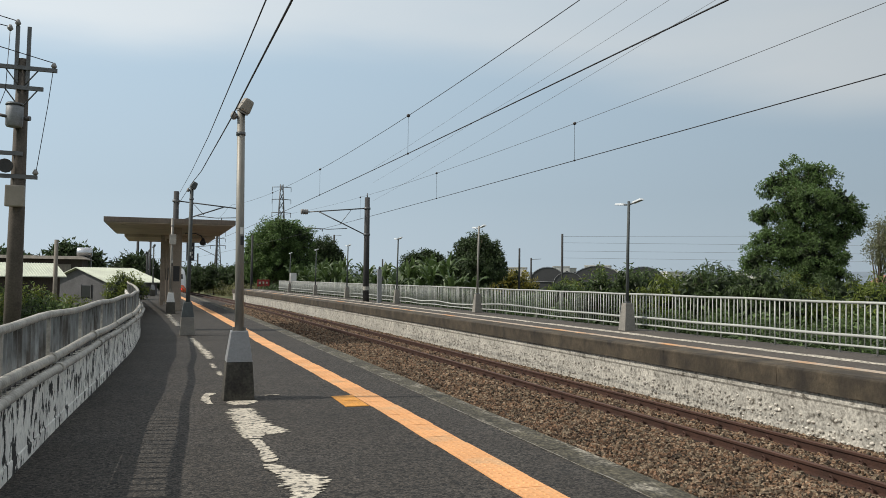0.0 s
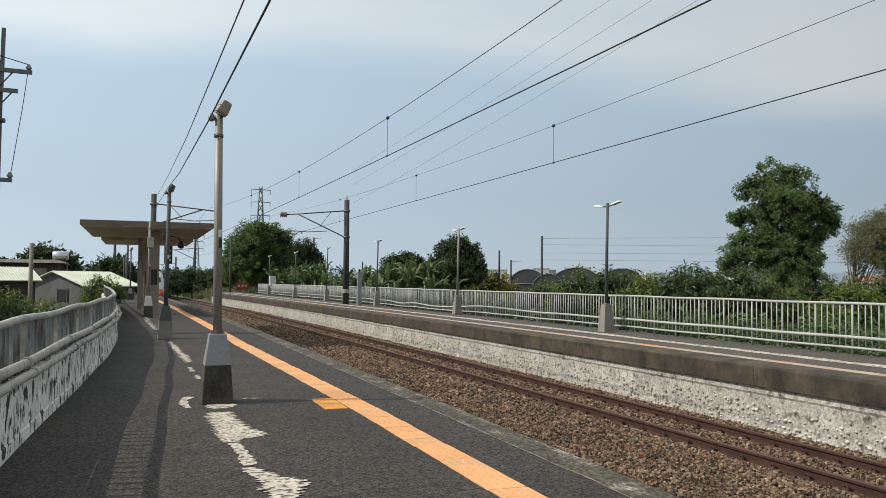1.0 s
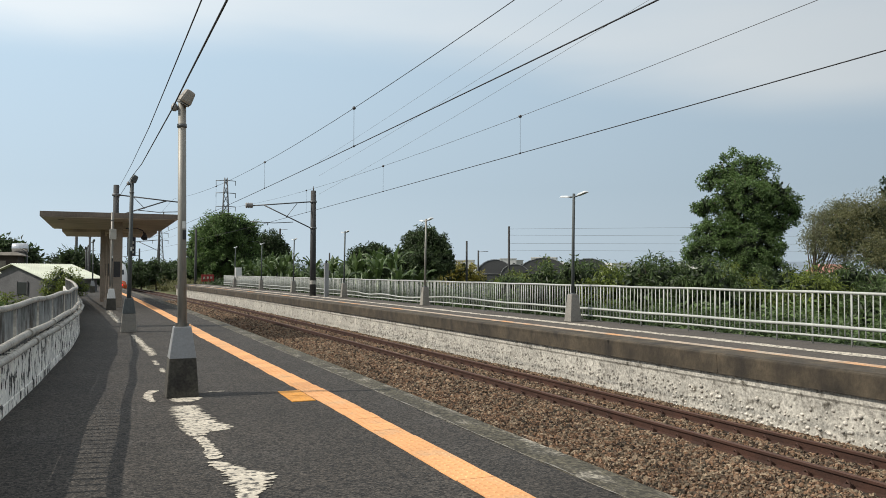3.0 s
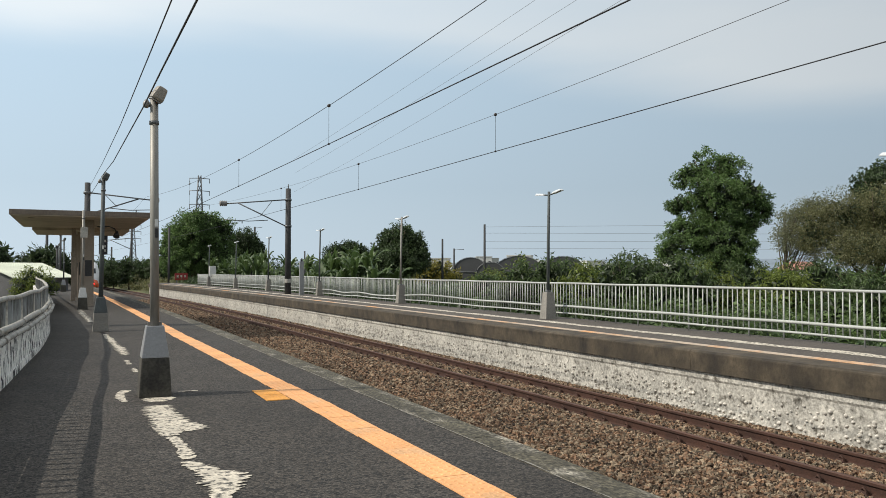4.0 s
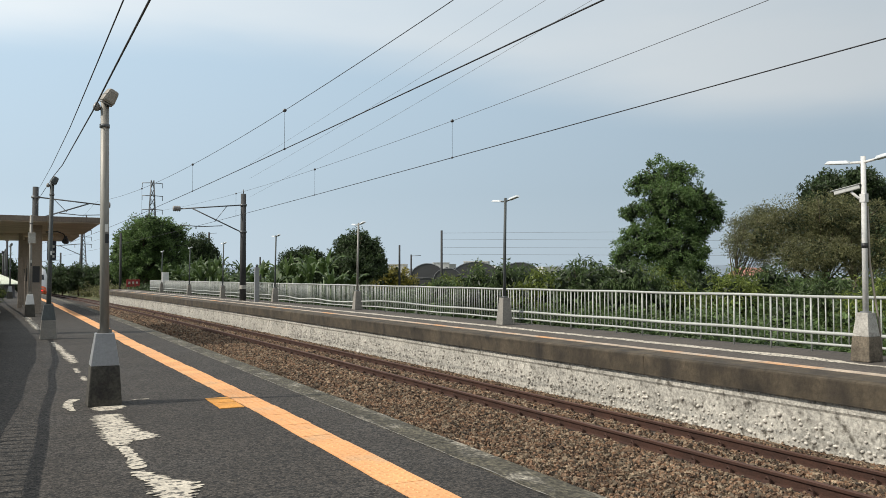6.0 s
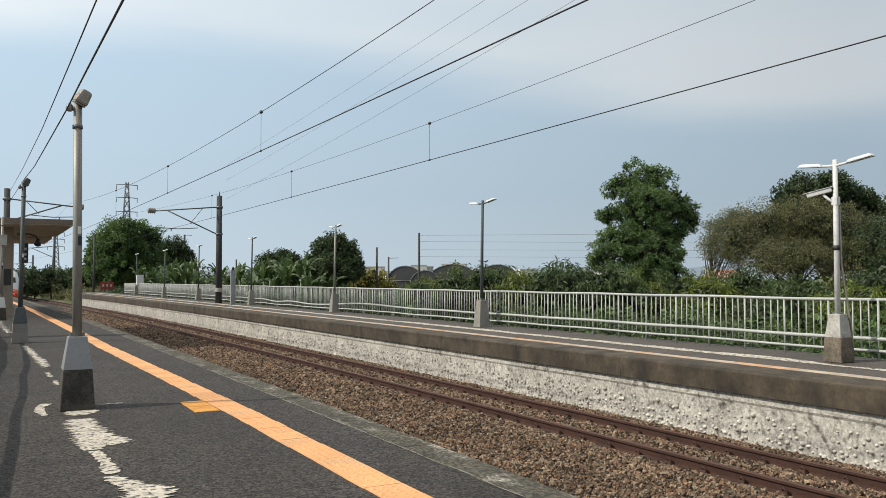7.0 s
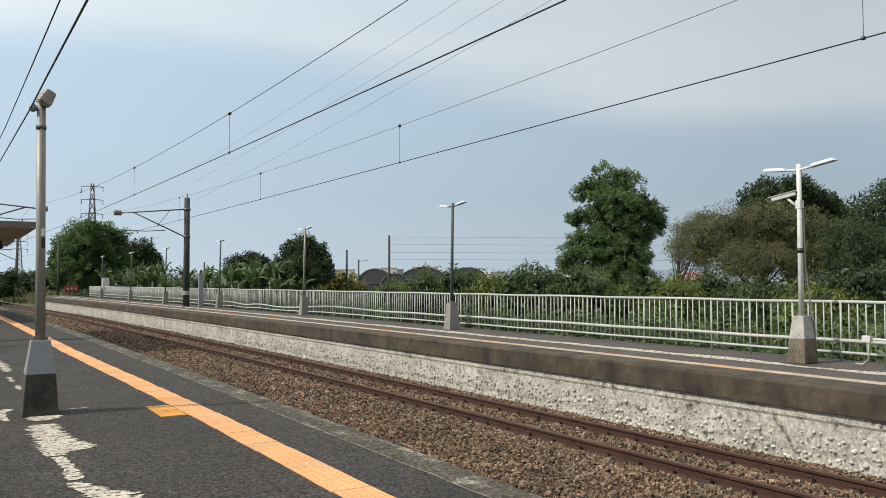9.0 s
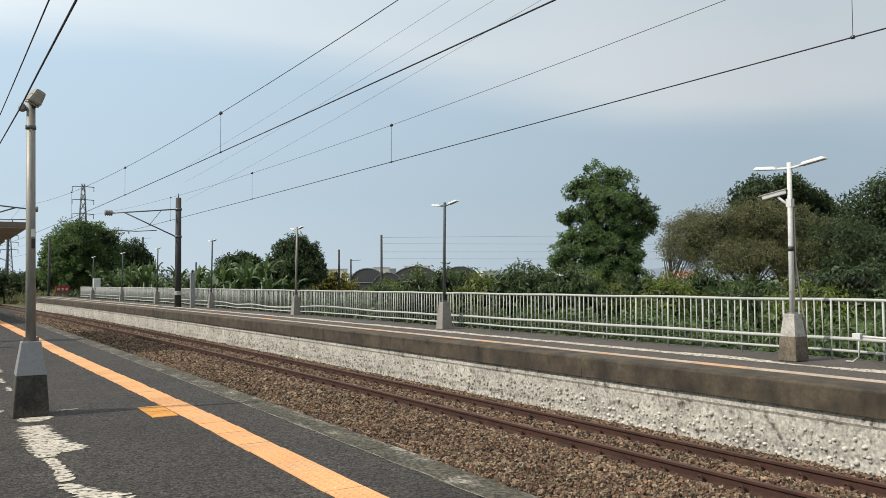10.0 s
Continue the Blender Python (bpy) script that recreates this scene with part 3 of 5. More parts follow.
for za, zb in ((8.18, 7.19), (7.53, 6.44), (6.91, 5.50)):
    sl = (zb - za) / (40 - 15.0)
    wire("feeder_wire", [(10.5, y, za + sl * (y - 15) + 0.0004 * (y - 30) ** 2) for y in range(-6, 48, 6)], 0.0042, M_WIRETHIN, "thin pale feeder wire high over the platforms")
wire("supply_cable", [(0.65, -6, 3.02), (0.65, 0, 2.93), (0.65, 4.7, 2.94), (0.65, 7.1, 3.0), (0.66, 9.1, 3.065), (0.65, 15.6, 3.29), (0.62, 19.0, 3.46), (0.6, 31, 4.05), (0.72, 47, 4.9)], 0.0075, M_WIRE, "dark supply cable strung from post to post")
wire("supply_cable", [(0.65, -6, 3.22), (0.65, 0, 3.24), (0.65, 5.9, 3.35), (0.65, 8.7, 3.43), (0.65, 13.3, 3.57), (0.65, 21.3, 3.95), (0.65, 34.8, 4.72), (0.72, 47, 5.45)], 0.006, M_WIRE, "dark supply cable strung from post to post")


# ---- far platform: fence, lamps, cabinets ----
fence = thing("platform_fence", (0, 0, 0), "pale green painted tubular fence along the platform", "fence")
FENCE_X = 12.93


def rail_line(z, wave):
    pts = []
    for i in range(-16, 163):
        y = i * 0.5
        dip = wave * (math.exp(-((y - 34.5) / 2.2) ** 2) + 0.8 * math.exp(-((y - 39.5) / 1.6) ** 2) - 0.6 * math.exp(-((y - 29) / 2.0) ** 2))
        pts.append((cx(FENCE_X, y) - 0.4 * dip, y, z - dip + 0.006 * math.sin(y * 1.7)))
    return pts


part("top_rail", tube(rail_line(1.0, 0), 0.027, 8), M_FENCE, fence)
part("middle_rail", tube(rail_line(0.35, 0.10), 0.032, 8), M_FENCE, fence, "dented pale middle rail")
part("bottom_rail", tube(rail_line(0.15, 0.03), 0.024, 8), M_FENCE, fence)
f_post = mesh_of("fence_post", tube([(0, 0, -0.01), (0, 0, 1.0)], 0.019, 8), M_FENCE)
f_bar = mesh_of("baluster", tube([(0, 0, 0.15), (0, 0, 1.0)], 0.0122, 6), M_FENCE)
rest = bmesh.new()
y, k = 10.27 - 0.91 * 16, 0
while y < 81:
    if k % 6 == 0:
        ob = new("fence_post", f_post)
    elif 2 < y < 46:
        ob = new("baluster", f_bar)
    else:
        ob = None
        add_tube(rest, [(cx(FENCE_X, y), y, 0.15), (cx(FENCE_X, y), y, 1.0)], 0.0135, 4)
    if ob:
        ob.parent = fence
        ob.matrix_basis = pose(cx(FENCE_X, y), y, 0, random.gauss(0, 0.4), random.gauss(0, 0.4), random.uniform(0, 90))
    y, k = y + 0.91 / 6, k + 1
tagged(part("fence_infill", rest, M_FENCE, fence), kind="stuff")


def lamp_far(at, pole_mat, label, dark_base=False, cctv=False, low=0.0):
    lean = 0.0 if cctv else 0.04
    t = thing("platform_lamp", at, label, "lamp", "far platform lamps")
    if dark_base:
        part("plinth", box((-0.172, -0.172, 0), (0.172, 0.172, 0.40), 0.02, 0.88), M_PLINTHBROWN, t, "stained lower plinth block")
        part("plinth_cap", box((-0.145, -0.145, 0.40), (0.145, 0.145, 0.78), 0.01, 0.68), M_PIPE, t, "whitewashed upper plinth")
    else:
        part("plinth", box((-0.18, -0.18, 0), (0.18, 0.18, 0.76), 0.012, 0.62), M_PLINTHPALE, t, "tapered concrete plinth")
    part("base_flange", tube([(0, 0, 0.76), (0, 0, 0.80)], 0.085, 12), M_STEEL, t)
    part("pole", tube([(0, 0, 0.78), (lean * 0.3, 0, 2.2), (lean, 0, 3.60 - low)], [0.046, 0.042, 0.038], 12), pole_mat, t)
    for s, rise in ((1, 0.06), (-1, 0.09)):
        part("arm", tube([(lean, 0, 3.50 - low), (lean, s * 0.22, 3.50 - low + rise * 0.3)], 0.022, 8), pole_mat, t)
        bm = bmesh.new()
        add_box(bm, (-0.07, -0.24, -0.03), (0.07, 0.24, 0.03), 0.02, 0.75)
        bm.transform(pose(lean, s * 0.45, 3.505 - low + rise * 0.75, s * (5 if s > 0 else 8), 0, 0))
        h = part("lamp_head", bm, M_LAMPLIGHT, t, "flat pale grey lamp head")
    if cctv:
        bm = box((-0.048, -0.22, -0.034), (0.048, 0.17, 0.036), 0.012)
        bm.transform(pose(-0.13, 0.18, 2.78, 14, 0, 216))
        c = part("camera_housing", bm, M_POLEWHITE, t, "white security camera housing")
        bm = box((-0.062, -0.27, 0.038), (0.062, 0.19, 0.048), 0.004)
        bm.transform(pose(-0.13, 0.18, 2.78, 14, 0, 216))
        part("sunshield", bm, M_POLEWHITE, c)
        part("camera_bracket", tube([(0.02, 0, 2.62), (-0.04, 0.06, 2.63), (-0.11, 0.15, 2.74)], 0.022, 8), M_POLEWHITE, t)
        part("clamp_box", box((-0.045, -0.05, 2.56), (0.05, 0.05, 2.70), 0.008), M_POLEWHITE, t)
        part("cable", tube([(0.05, -0.03, 2.5), (0.06, -0.04, 1.6), (0.13, -0.06, 1.1), (0.19, -0.10, 0.6), (0.21, -0.12, 0.02)], 0.018, 6), M_LAMPHEAD, t)
        part("band", tube([(0.0, 0, 1.82), (0.0, 0, 1.90)], 0.048, 12), M_BLACK, t)
    return t


lamp_far((12.15, 8.65, 0), M_POLEWHITE, "white double-armed lamp post with a security camera", True, True, 0.29)
lamp_far((12.27, 19.93, 0), M_POLEDARK, "dark double-armed lamp post on a tapered concrete plinth")
for yy in (31.9, 43.3, 54.5, 64.4, 75.0):
    lamp_far((cx(12.45, yy) + 0.35, yy, 0), M_POLEDARK if yy != 31.9 else M_POLE, "double-armed platform lamp farther along the platform")

cab = thing("marker_post", (11.5, 44.3, 0), "slim grey painted post beside the mast", "post")
part("shaft", box((-0.11, -0.10, -0.06), (0.11, 0.10, 1.86), 0.01), M_SLEEVE, cab)
part("top_lamp", tube([(0, 0, 1.86), (0, 0, 1.95), (0.03, 0, 2.03)], [0.05, 0.07, 0.03], 8), M_BLACK, cab)
cab = thing("equipment_box", (11.35, 74.6, 0), "pale equipment box on a thin leg", "cabinet")
part("leg", tube([(0, 0, -0.1), (0, 0, 0.9)], 0.05, 8), M_STEEL, cab)
part("box", box((-0.28, -0.2, 0.9), (0.28, 0.2, 1.75), 0.02), M_POLEWHITE, cab)
tap = thing("pipe_valve_box", (12.6, 7.8, 0), "small white valve box on pipes by the fence", "valve box")
part("box", box((-0.04, -0.07, 0.38), (0.04, 0.07, 0.48), 0.01), M_POLEWHITE, tap)
part("pipe", tube([(0, -0.02, 0.36), (0, -0.02, 0.10), (0.0, 0.08, 0.02), (0, 0.2, 0.02)], 0.016, 6), M_FENCE, tap)
part("side_pipe", tube([(0, -0.1, 0.43), (0.02, -1.2, 0.40), (0.03, -3.0, 0.36)], 0.022, 6), M_POLEWHITE, tap)

# red notice board and end wall at the far platform's end
M_RED = material("red_sign_paint", (0.26, 0.02, 0.018), 0.5, spread=0.15)
red = thing("warning_board", (cx(14.2, 97), 97.4, 0), "red warning board with pale marks at the platform end", "sign")
for xx in (-0.5, 0.5):
    part("leg", box((xx - 0.05, -0.05, -0.4), (xx + 0.05, 0.05, 0.4)), M_STEEL, red)
part("board", box((-0.70, -0.06, 0.25), (0.70, 0.06, 1.05), 0.02), M_RED, red)
for xx in (-0.4, 0.0, 0.4):
    part("pale_bar", box((xx - 0.11, -0.07, 0.58), (xx + 0.11, -0.062, 0.82)), M_WHITELINE, red)


# ---- tactile paving, each tile ----
bm = bmesh.new()
add_box(bm, (-0.137, -0.149, -0.01), (0.137, 0.149, 0.007))
for i in range(4):
    for j in range(4):
        add_box(bm, (-0.115 + i * 0.066, -0.122 + j * 0.066, 0.007), (-0.083 + i * 0.066, -0.09 + j * 0.066, 0.011), 0, 0.6)
tile_mesh = mesh_of("tile", bm, M_TACTILE)
plain_tile = mesh_of("tile", box((-0.137, -0.149, -0.01), (0.137, 0.149, 0.008)), M_TACTILE)
tactile = thing("tactile_paving", (0, 0, 0), "orange raised tactile paving strip along the platform edge", "paving", kind="structure")
for i in range(0, 298):
    y = 1.5 + (i - 48) * 0.3
    ob = new("tile", tile_mesh if 0 < y < 14 else plain_tile)
    ob.parent = tactile
    ob.matrix_basis = pose(cx(2.305 - 0.14 * min(1, max(0, (y - 8.5) / 9)), y) + random.gauss(0, 0.004), y, random.uniform(-0.001, 0.002), 0, 0, random.gauss(0, 0.3))
M_TACTILE2 = material("ochre_tile", (0.58, 0.26, 0.045), 0.8, spread=0.2, scale=5, fine=40, bump=0.002)
spare = thing("tactile_slab", (0, 0, 0), "square ochre tactile slab beside the strip", "paving")
for i, xx in enumerate((1.932, 2.058)):
    for j, yy in enumerate((8.78, 9.18)):
        part("tile", box((xx - 0.061, yy - 0.19, -0.01), (xx + 0.061, yy + 0.19, 0.008), 0.003), M_TACTILE2, spare)


# ---- worn white paint on the asphalt ----
def paint_patch(path, seed, rough_edge=0.8):
    """A ragged painted streak: path rows of x, y, half width."""
    rnd = random.Random(seed)
    lift = 0.003 + 0.0006 * seed
    bm = bmesh.new()
    rows = []
    for (xa, ya, wa), (xb, yb, wb) in zip(path, path[1:]):
        n = max(2, int(math.hypot(xb - xa, yb - ya) / 0.018))
        for i in range(n):
            s = i / n
            w = wa + (wb - wa) * s
            nl = 0.35 + abs(noise.noise((xa * 3 + s * 7, ya * 5, seed)))
            wl_ = w * max(0.04, 1 - rough_edge * rnd.random() * (nl + 0.15))
            wr_ = w * max(0.04, 1 - rough_edge * rnd.random() * (nl + 0.15))
            x, y = xa + (xb - xa) * s, ya + (yb - ya) * s
            rows.append((bm.verts.new((x - wl_, y, lift)), bm.verts.new((x + wr_, y, lift))))
    for a, b in zip(rows, rows[1:]):
        bm.faces.new((a[0], a[1], b[1], b[0]))
    return bm


paint = thing("worn_paint_line", (0, 0, 0), "worn and flaking white paint line on the asphalt", "paint", kind="structure")
for seed, path in enumerate((
        [(0.86, 9.34, 0.13), (0.86, 9.22, 0.19), (0.84, 9.10, 0.15), (0.83, 8.98, 0.05)],
        [(0.79, 8.75, 0.15), (0.79, 8.35, 0.19), (0.81, 7.95, 0.20), (0.83, 7.62, 0.21), (0.80, 7.38, 0.16), (0.75, 7.10, 0.08)],
        [(0.98, 7.62, 0.03), (1.00, 7.48, 0.10), (0.98, 7.34, 0.13), (0.90, 7.24, 0.05)],
        [(0.76, 7.06, 0.06), (0.79, 6.60, 0.065), (0.78, 6.28, 0.075), (0.79, 6.16, 0.05)],
        [(0.76, 6.10, 0.05), (0.81, 5.90, 0.12), (0.86, 5.74, 0.12), (0.93, 5.60, 0.19), (0.92, 5.45, 0.20), (0.90, 5.28, 0.13), (0.84, 5.12, 0.08), (0.83, 4.9, 0.05)],
        [(0.58, 9.98, 0.08), (0.50, 9.72, 0.05), (0.48, 9.45, 0.06), (0.52, 9.10, 0.03)],
        [(1.22, 9.66, 0.11), (1.22, 9.60, 0.14)],
        [(0.80, 11.7, 0.04), (0.79, 12.2, 0.06)],
        [(0.78, 12.7, 0.05), (0.77, 13.3, 0.05)],
        [(0.80, 14.1, 0.08), (0.78, 15.2, 0.12), (0.74, 16.2, 0.08), (0.70, 17.6, 0.10), (0.66, 18.9, 0.06)],
        [(0.48, 23.4, 0.10), (0.42, 25.5, 0.13), (0.34, 28.0, 0.12), (0.26, 31.0, 0.12)])):
    part("paint_streak", paint_patch(path, seed, (0.25, 0.8, 0.8, 0.8, 0.8, 0.45, 0.8)[seed] if seed < 7 else 1.4), M_WHITELINE, paint)


# ---- sleepers, clips and ballast stones ----
sleeper_mesh = mesh_of("sleeper", box((-1.0, -0.11, -0.09), (1.0, 0.11, 0.0), 0.015, 0.94), M_SLEEPER)
for t, centre, n in ((far_track, FAR_TRACK, 140), (near_track, NEAR_TRACK, 90)):
    for i in range(n):
        y = 1.0 + i * 0.62 + (25 if t is near_track else 0)
        ob = new("sleeper", sleeper_mesh)
        ob.parent = t
        ob.matrix_basis = pose(cx(centre, y), y, RAIL_Z - 0.147, 0, 0, math.degrees(2 * BEND * y))
for t, centre in ((far_track, FAR_TRACK),):
    bm = bmesh.new()
    for i in range(90):
        y = 1.0 + i * 0.62
        for sx in (-0.567, 0.567):
            for d in (-1, 1):
                x = cx(centre, y) + sx + d * 0.075
                add_box(bm, (x - 0.05, y - 0.075, RAIL_Z - 0.16), (x + 0.05, y + 0.075, RAIL_Z - 0.10), 0, 0.6)
                add_tube(bm, [(x, y - 0.05, RAIL_Z - 0.12), (x + d * 0.02, y, RAIL_Z - 0.065), (x, y + 0.05, RAIL_Z - 0.12)], 0.016, 5)
    tagged(part("rail_clips", bm, M_RAIL, t, "dark rail fastenings"), kind="stuff")


def bed_height(x):
    xs = (2.9, 3.4, 5.0, 6.8, 8.7, 10.0, 10.8, 11.2)
    zs = (-1.40, -1.28, -1.17, -1.22, -1.17, -1.20, -1.34, -1.40)
    return np.interp(x, xs, zs)


def stone_field(n, x0, x1, y0, y1, smin, smax, seed):
    """Loose crushed stones, every one a bent little block lying on the bed."""
    rng = np.random.default_rng(seed)
    x, y = rng.uniform(x0, x1, n), y0 + (y1 - y0) * rng.random(n) ** 1.2
    d1, d2 = np.abs(np.abs(x - FAR_TRACK) - 0.567), np.abs(np.abs(x - NEAR_TRACK) - 0.567)
    keep = (d1 > 0.115) & (d2 > 0.115)
    x, y = x[keep], y[keep]
    n = len(x)
    s = rng.uniform(smin, smax, n)
    z = bed_height(x) + rng.uniform(-0.005, 0.06, n) - 0.028 * (np.minimum(d1, d2)[keep] < 0.5) - 0.012 * (np.minimum(d1, d2)[keep] < 0.22)
    cube = np.array([(-1, -1, -1), (1, -1, -1), (1, 1, -1), (-1, 1, -1), (-1, -1, 1), (1, -1, 1), (1, 1, 1), (-1, 1, 1)], float) * 0.5
    v = cube[None] * rng.uniform(0.55, 1.25, (n, 8, 3)) * (s[:, None, None] * rng.uniform(0.6, 1.2, (n, 1, 3)))
    a, b, c = rng.uniform(0, 6.28, (3, n))
    ca, sa, cb, sb = np.cos(a), np.sin(a), np.cos(b * 0.8), np.sin(b * 0.8)
    v = np.stack([v[..., 0] * ca[:, None] - v[..., 1] * sa[:, None], v[..., 0] * sa[:, None] + v[..., 1] * ca[:, None], v[..., 2]], -1)
    v = np.stack([v[..., 0], v[..., 1] * cb[:, None] - v[..., 2] * sb[:, None], v[..., 1] * sb[:, None] + v[..., 2] * cb[:, None]], -1)
    v += np.stack([x - BEND * y * y, y, z], -1)[:, None]
    quad = np.array([(3, 2, 1, 0), (4, 5, 6, 7), (0, 1, 5, 4), (1, 2, 6, 5), (2, 3, 7, 6), (3, 0, 4, 7)])
    faces = (quad[None] + 8 * np.arange(n)[:, None, None]).reshape(-1, 4)
    return v.reshape(-1, 3), faces


def mesh_from(name, verts, faces, mat):
    me = bpy.data.meshes.new(name)
    me.from_pydata(verts.tolist(), [], faces.tolist())
    me.materials.append(mat)
    return new(name, me)


for n, x0, x1, y0, y1, smin, smax, seed in ((92000, 5.4, 10.62, 2.8, 16, 0.022, 0.050, 1), (46000, 4.6, 10.62, 16, 34, 0.032, 0.066, 2), (24000, 3.4, 10.6, 34, 75, 0.05, 0.10, 3)):
    v, f = stone_field(n, x0, x1, y0, y1, smin, smax, seed)
    tagged(mesh_from("ballast_stones", v, f, M_BALLAST), "loose brown and grey crushed ballast stones", "ballast", kind="stuff")

# ---- pebbles set in the far wall ----
def pebble_bm(seed):
    rnd = random.Random(seed)
    bm = bmesh.new()
    bmesh.ops.create_icosphere(bm, subdivisions=1, radius=0.5)
    for v in bm.verts:
        v.co *= rnd.uniform(0.85, 1.12)
    for f in bm.faces:
        f.smooth = True
    return bm


pebble_meshes = [mesh_of("pebble", pebble_bm(s), M_PEBBLE) for s in range(5)]
rnd = random.Random(5)
spots = []
row_y = 4.4
while row_y < 34:
    gap = 0.125 if row_y < 16 else 0.17
    for j in range(6):
        z = -1.28 + j * 0.094 + rnd.uniform(-0.04, 0.04)
        if rnd.random() < 0.86 + 0.10 * math.sin(row_y * 1.7 + j * 0.8) - 0.08 * j:
            big = 0.022 if row_y < 7.5 and rnd.random() < 0.3 else 0.0
            spots.append((row_y + rnd.uniform(-0.045, 0.045), z, 0.046 + big + 0.045 * rnd.random() ** 1.6))
    row_y += gap
for y, z, s in spots[:300]:
    ob = new("pebble", rnd.choice(pebble_meshes))
    ob.parent = wall_far
    ob.matrix_basis = Matrix.LocRotScale((cx(10.597 - 0.026 * (z + 0.62), y), y, z), Euler((rnd.uniform(-0.5, 0.5), 0, 0)), (s * 1.05, s * rnd.uniform(0.85, 1.3), s * rnd.uniform(0.75, 1.05)))
verts, faces = [], []
tmp = pebble_bm(9)
pv = np.array([v.co[:] for v in tmp.verts])
pf = np.array([[v.index for v in f.verts] for f in tmp.faces])
tmp.free()
for y, z, s in spots[300:]:
    verts.append(pv * (s * 1.05, s * rnd.uniform(0.85, 1.3), s * rnd.uniform(0.75, 1.05)) + (cx(10.597 - 0.026 * (z + 0.62), y), y, z))
faces = (pf[None] + len(pv) * np.arange(len(verts))[:, None, None]).reshape(-1, 3)
ob = mesh_from("pebbles", np.concatenate(verts), faces, M_PEBBLE)
ob.parent = wall_far
tagged(ob, "whitewashed pebbles set in the wall", kind="stuff")


# ---- plants ----
def leaf_material(name, base, spread=0.4, tr=0.32, rough=0.55):
    return material(name, base, rough, spread=0.25, scale=0.9, fine=6, island=spread, translucent=tr)


M_LEAF = leaf_material("leaf_green", (0.092, 0.140, 0.044), 0.5, 0.40)
M_LEAFDARK = leaf_material("leaf_dark", (0.052, 0.082, 0.030), 0.55)
M_LEAFBRIGHT = leaf_material("leaf_bright", (0.150, 0.190, 0.036))
M_LEAFOLIVE = leaf_material("leaf_olive", (0.158, 0.160, 0.070))
M_LEAFYELLOW = leaf_material("leaf_yellow", (0.24, 0.21, 0.035))
M_LEAFTALL = leaf_material("leaf_cool_green", (0.120, 0.190, 0.062), 0.5, 0.45)
M_LEAFMID = leaf_material("leaf_mid_green", (0.074, 0.114, 0.036), 0.5)
M_LEAFPALE = leaf_material("leaf_pale", (0.17, 0.18, 0.095), 0.4)
M_BANANA = leaf_material("banana_leaf", (0.090, 0.140, 0.044), 0.3, 0.3, 0.4)
M_BARK = material("bark", (0.11, 0.085, 0.06), 0.95, spread=0.3, scale=5, fine=40, bump=0.01, stretch=(1, 1, 0.3))
# darker leaf colour standing in for the shade deep inside crowns
M_CORESHADE = leaf_material("leaf_inner_shade", (0.034, 0.052, 0.022), 0.4, 0.2)


def leaf_cloud(rng, centres, radii, per, length, width=0.42, up=0.4, droop=0.0):
    """Bent leaves, four corners each, scattered in balls round the centres."""
    centres = np.repeat(np.asarray(centres, float), per, 0)
    r = np.repeat(np.asarray(radii, float), per)
    n = len(centres)
    d = rng.normal(size=(n, 3))
    d /= np.linalg.norm(d, axis=1, keepdims=True)
    p = centres + d * (r * rng.random(n) ** 0.45)[:, None] * (1, 1, 0.85)
    axis = d * 0.8 + rng.normal(size=(n, 3)) * 0.7 + (0, 0, -droop)
    axis /= np.linalg.norm(axis, axis=1, keepdims=True)
    ref = rng.normal(size=(n, 3)) * 0.6 + (0, 0, up + 0.5)
    sidev = np.cross(axis, ref)
    sidev /= np.linalg.norm(sidev, axis=1, keepdims=True) + 1e-9
    nor = np.cross(sidev, axis)
    ln = length * rng.uniform(0.6, 1.35, n)
    w = (ln * width * 0.5)[:, None]
    L = ln[:, None]
    v = np.stack([p, p + axis * L * 0.5 + sidev * w + nor * L * 0.06, p + axis * L - nor * L * 0.10, p + axis * L * 0.5 - sidev * w + nor * L * 0.06], 1)
    f = np.arange(4 * n).reshape(n, 4)
    return v.reshape(-1, 3), f


def crown_clumps(rng, blobs, n, shell=0.55):
    """Clump centres filling a group of ellipsoids (x, y, z, rx, rz), denser near their skins."""
    weights = np.array([b[3] * b[3] * b[4] for b in blobs]) ** 0.8
    pick = rng.choice(len(blobs), n, p=weights / weights.sum())
    d = rng.normal(size=(n, 3))
    d /= np.linalg.norm(d, axis=1, keepdims=True)
    rr = shell + (1 - shell) * rng.random(n) ** 0.6
    rr *= rng.uniform(0.72, 1.24, n)
    b = np.array(blobs)[pick]
    return b[:, :3] + d * rr[:, None] * np.stack([b[:, 3], b[:, 3], b[:, 4]], 1)


